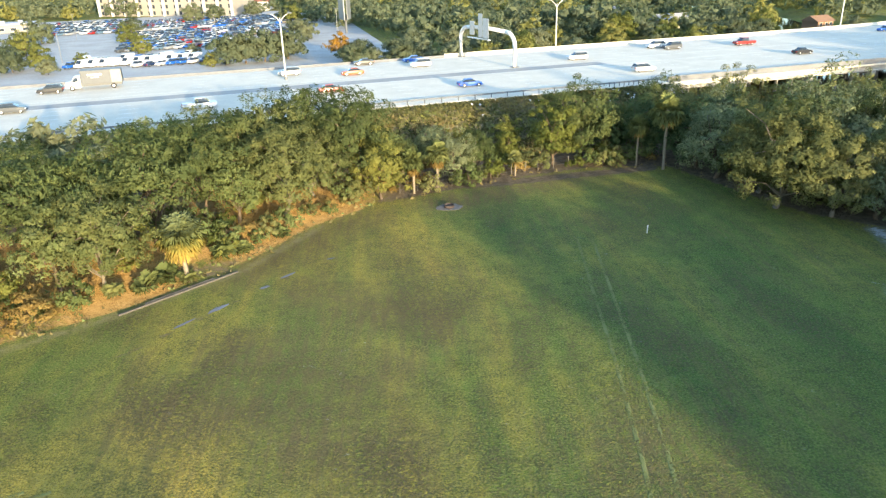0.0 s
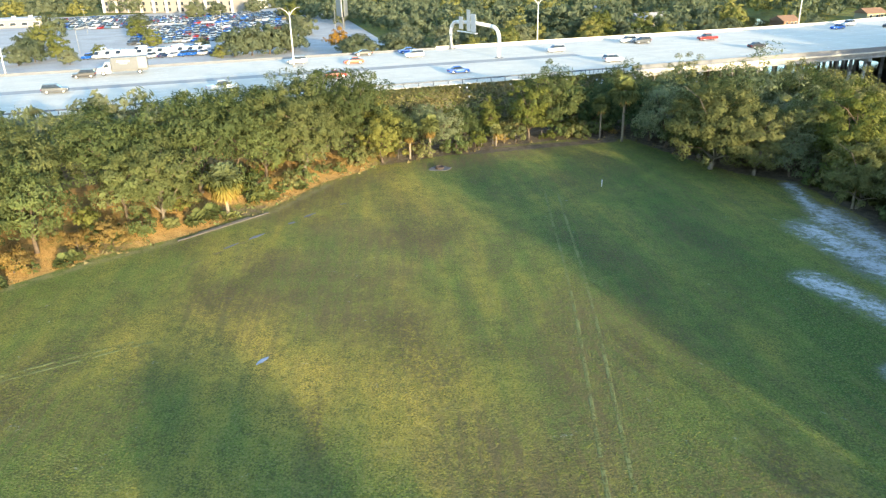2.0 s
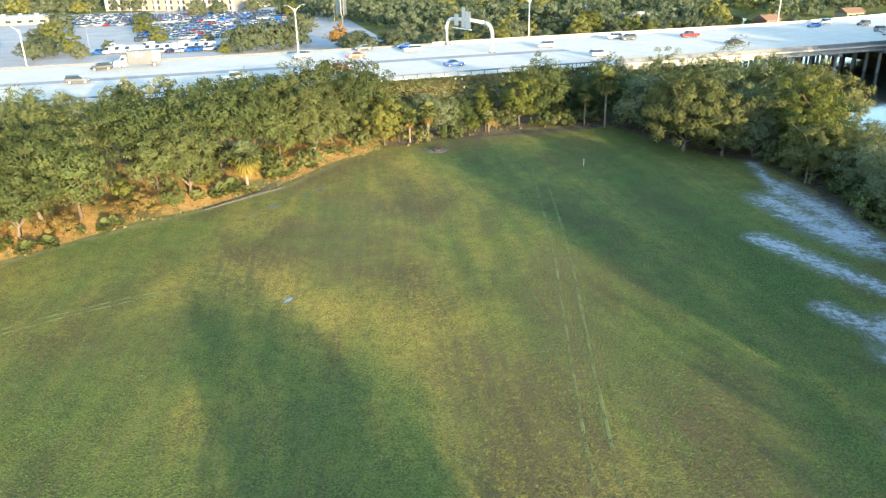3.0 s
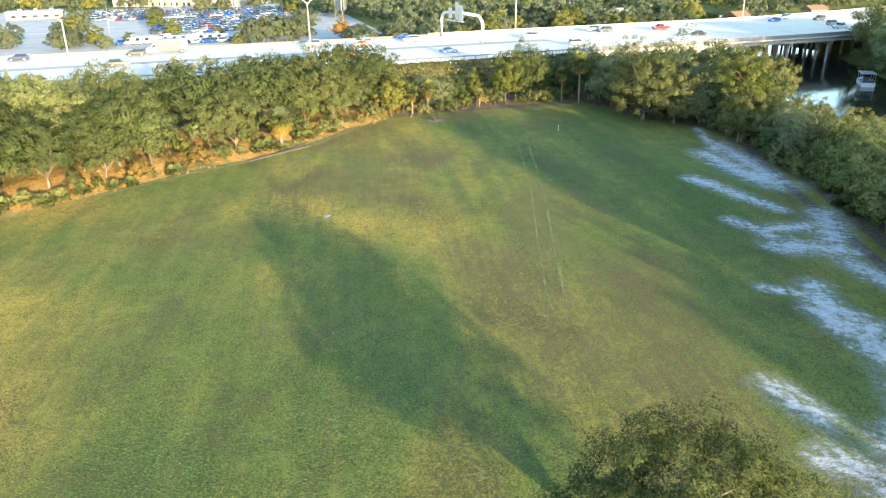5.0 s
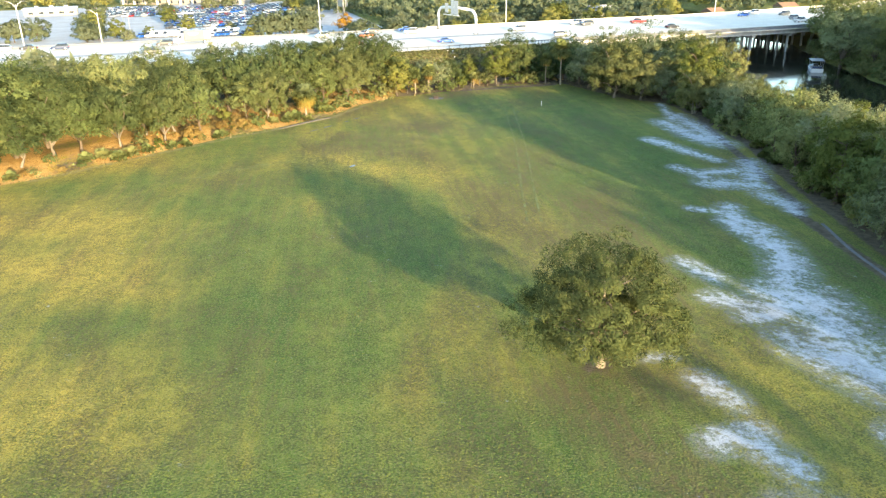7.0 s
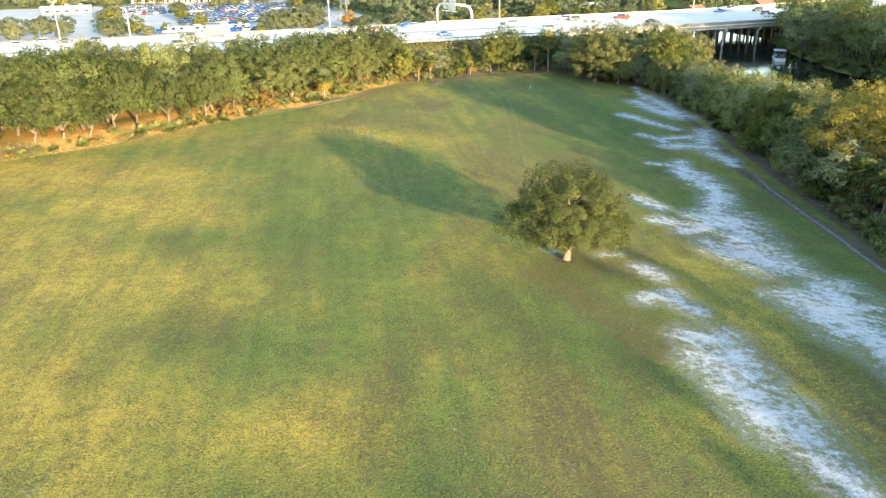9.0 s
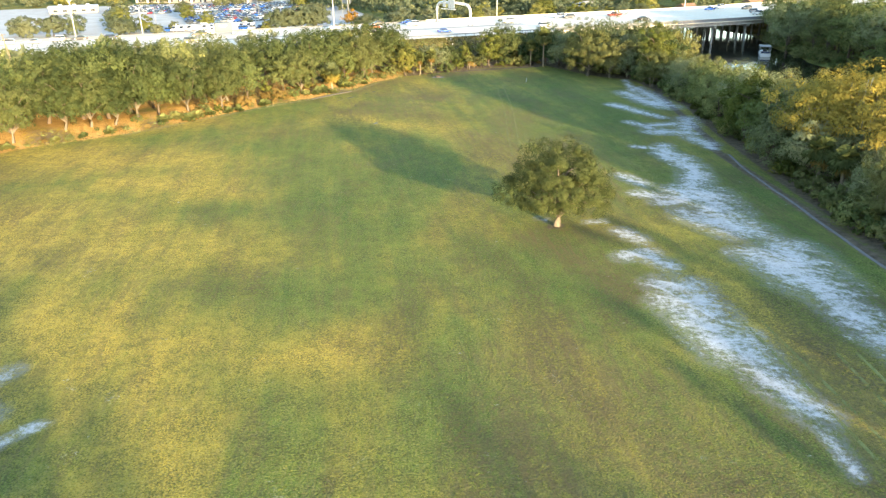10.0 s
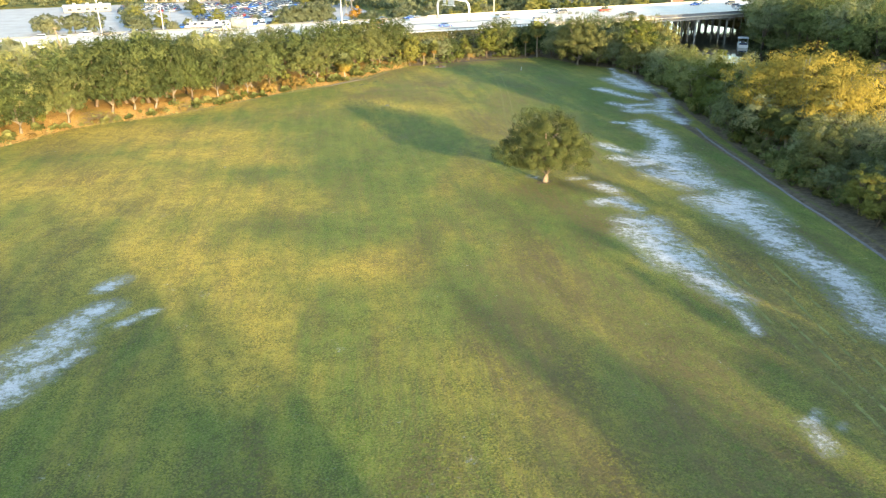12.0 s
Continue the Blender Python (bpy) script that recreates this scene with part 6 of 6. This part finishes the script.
def utility_pole(x, y, high, lean):
    p = tagged(new("utility_pole"), "pale leaning bare timber pole among the trees", "pole", "bare poles")
    p.matrix_basis = pose(x, y, land_at(x, y), 0, lean, 0)
    put_mesh("pole", mesh_of("pole", *tube([(0, 0, -0.5), (0, 0, high)], [0.13, 0.09], 7), PALE_BARK), p)
    put_mesh("crossarm", mesh_of("crossarm", *tube([(-0.7, 0, high - 0.3), (0.7, 0, high - 0.2)], [0.06, 0.06], 5), PALE_BARK), p)


utility_pole(-84.6, 37.0, 16.6, -5)
utility_pole(-83.9, 37.4, 15.8, -8)


def boat(x, y, turn, paint="white"):
    b = tagged(new("pontoon_boat"), "%s covered boat moored on the dark river" % paint, "boat")
    b.matrix_basis = pose(x, y, WATER_Z, 0, 0, turn)
    put_mesh("hull", mesh_of("hull", *loft([(-4.2, 1.2, 1.5, -0.3, 0.9), (-4.0, 1.3, 1.6, -0.3, 0.95), (2.0, 1.3, 1.6, -0.3, 1.0), (3.6, 0.8, 1.1, -0.2, 1.15), (4.4, 0.1, 0.25, 0.2, 1.25)]), PAINTS[paint]), b)
    part("deck", box(-3.9, -1.45, 0.96, 2.2, 1.45, 1.02), TIMBER, b)
    part("canopy", box(-3.6, -1.7, 2.95, 2.0, 1.7, 3.1, bevel=0.05), PAINTS["silver" if paint == "white" else paint], b, "flat canopy")
    for x0 in (-3.4, -0.8, 1.8):
        for s in (-1, 1):
            put_mesh("canopy_post", mesh_of("canopy_post", *tube([(x0, s * 1.4, 1.0), (x0, s * 1.5, 2.95)], [0.05, 0.05], 6), STEEL), b)
    part("console", box(-0.6, -0.6, 1.02, 0.4, 0.6, 1.9, bevel=0.06), PAINTS["grey"], b)
    part("bench", box(-3.6, -1.2, 1.02, -2.6, 1.2, 1.5, bevel=0.06), PAINTS["navy"], b)


boat(105.8, 126.5, 70)
boat(101.0, 44.0, 60, "grey")


def dock(x, y, turn):
    d = tagged(new("dock"), "timber boat dock with a brown roof on the far bank", "dock")
    d.matrix_basis = pose(x, y, WATER_Z, 0, 0, turn)
    for i in range(20):
        part("plank", box(-5 + 0.5 * i, -2.2, 0.7, -4.53 + 0.5 * i, 2.2, 0.78), TIMBER, d)
    for px in (-4.6, 0, 4.6):
        for py in (-2.0, 2.0):
            put_mesh("pile", mesh_of("pile", *tube([(px, py, -2.5), (px, py, 3.2)], [0.14, 0.12], 7), TIMBER), d)
    bm = bmesh.new()
    q = [bm.verts.new(p) for p in ((-5.4, -2.9, 3.1), (5.4, -2.9, 3.1), (5.4, 2.9, 3.1), (-5.4, 2.9, 3.1), (-5.4, 0, 4.2), (5.4, 0, 4.2))]
    for f in ((0, 1, 5, 4), (2, 3, 4, 5), (1, 2, 5), (3, 0, 4), (3, 2, 1, 0)):
        bm.faces.new([q[i] for i in f])
    part("roof", bm, BROWN_WALL, d, "brown roof")


dock(110, 52, 70)


# ---- grass ----
def grass(name, n, seed, x0, x1, y0, y1, size, material, test, label):
    rng = np.random.default_rng(seed)
    x, y = rng.uniform(x0, x1, n), rng.uniform(y0, y1, n)
    e = to_edge(x, y)
    ok = test(x, y, e)
    x, y, e = x[ok], y[ok], e[ok]
    z = land(x, y, e)
    m = len(x)
    a = rng.uniform(0, 2 * np.pi, m)
    s = size * rng.uniform(0.5, 1.4, m)
    d = np.stack([np.cos(a), np.sin(a), 0 * a], 1) * s[:, None] * 0.7
    p = np.stack([x, y, z - 0.02], 1)
    tip = p + np.stack([rng.normal(0, 0.4, m) * s, rng.normal(0, 0.4, m) * s, s * 0.8], 1)
    tip2 = p + np.stack([rng.normal(0, 0.5, m) * s, rng.normal(0, 0.5, m) * s, s * 0.6], 1)
    v = np.stack([p - d, p + d * 0.2, tip, p - d * 0.2, p + d, tip2], 1).reshape(-1, 3)
    f = np.arange(2 * m * 3).reshape(-1, 3)
    ob = new(name, mesh_of(name, v, f, material))
    tagged(ob, label, "grass", kind="stuff")


def open_field(x, y, e):
    return (e > 0.3) & (near_strokes(x, y, SAND, 3.4) < 0.3)


grass("grass", 95000, 1, -42, 36, -98, 50, 0.11, GRASS, open_field, "short mown green grass of the field")
grass("dry_grass", 24000, 2, -50, 40, -98, 60, 0.09, DRY_GRASS, lambda x, y, e: open_field(x, y, e) & (wobble(x, y, 0.11, 3.0) > 0.05), "dry yellow tufts in the mown field")


def verge(x, y, e):
    u = (x - RO.x) * RU.x + (y - RO.y) * RU.y
    v = (x - RO.x) * RV.x + (y - RO.y) * RV.y
    return (v > -16) & (v < -0.8) & (u < BRIDGE_A + 2)


grass("verge_grass", 60000, 3, -60, 48, 90, 142, 0.42, DRY_GRASS, lambda x, y, e: verge(x, y, e) & (wobble(x, y, 0.4, 3.0) > 0.3), "tall dry brown grass on the highway bank")
grass("bank_grass", 50000, 4, -60, 48, 90, 142, 0.45, BANK_WEEDS, lambda x, y, e: verge(x, y, e) & (wobble(x, y, 0.4, 3.0) < 0.45), "tall green weeds on the highway bank")
grass("edge_grass", 16000, 5, -100, 50, -30, 110, 0.40, DRY_GRASS, lambda x, y, e: (e < 0.1) & (e > -2.0) & (x < 36), "straw-coloured grass along the wood's edge")
grass("bracken", 60000, 6, -100, -8, -30, 100, 0.17, LEAF_DEAD, lambda x, y, e: (e < -0.7) & (e > -9.5) & (wobble(x, y, 0.5, 4.0) > -0.25), "dry golden-brown bracken under the edge trees")
grass("undergrowth", 9000, 7, -100, -8, -30, 100, 0.40, LEAF_PALM, lambda x, y, e: (e < -0.4) & (e > -7.0) & (wobble(x, y, 0.5, 4.0) < 0.1), "low green weeds under the edge trees")


def roadside_scraps():
    """Small pale scraps blown on to the highway bank."""
    rng = np.random.default_rng(9)
    verts, faces = [], []
    for _ in range(26):
        p = road(rng.uniform(2, 40), rng.uniform(-9, -1.5))
        z = land_at(p.x, p.y) + 0.28
        w, a = rng.uniform(0.12, 0.28), rng.uniform(0, 3)
        c, s, j = math.cos(a) * w, math.sin(a) * w, len(verts)
        verts += [(p.x - c, p.y - s, z), (p.x + s, p.y - c, z + 0.05), (p.x + c, p.y + s, z + 0.16), (p.x - s, p.y + c, z + 0.1), (p.x, p.y, z - 0.3)]
        faces += [(j, j + 1, j + 2, j + 3), (j, j + 1, j + 4), (j + 1, j + 2, j + 4), (j + 2, j + 3, j + 4), (j + 3, j, j + 4)]
    tagged(new("litter_scraps", mesh_of("litter_scraps", verts, faces, WHITE_WALL)), "small white scraps of rubbish on the highway bank", "litter", kind="stuff")


roadside_scraps()
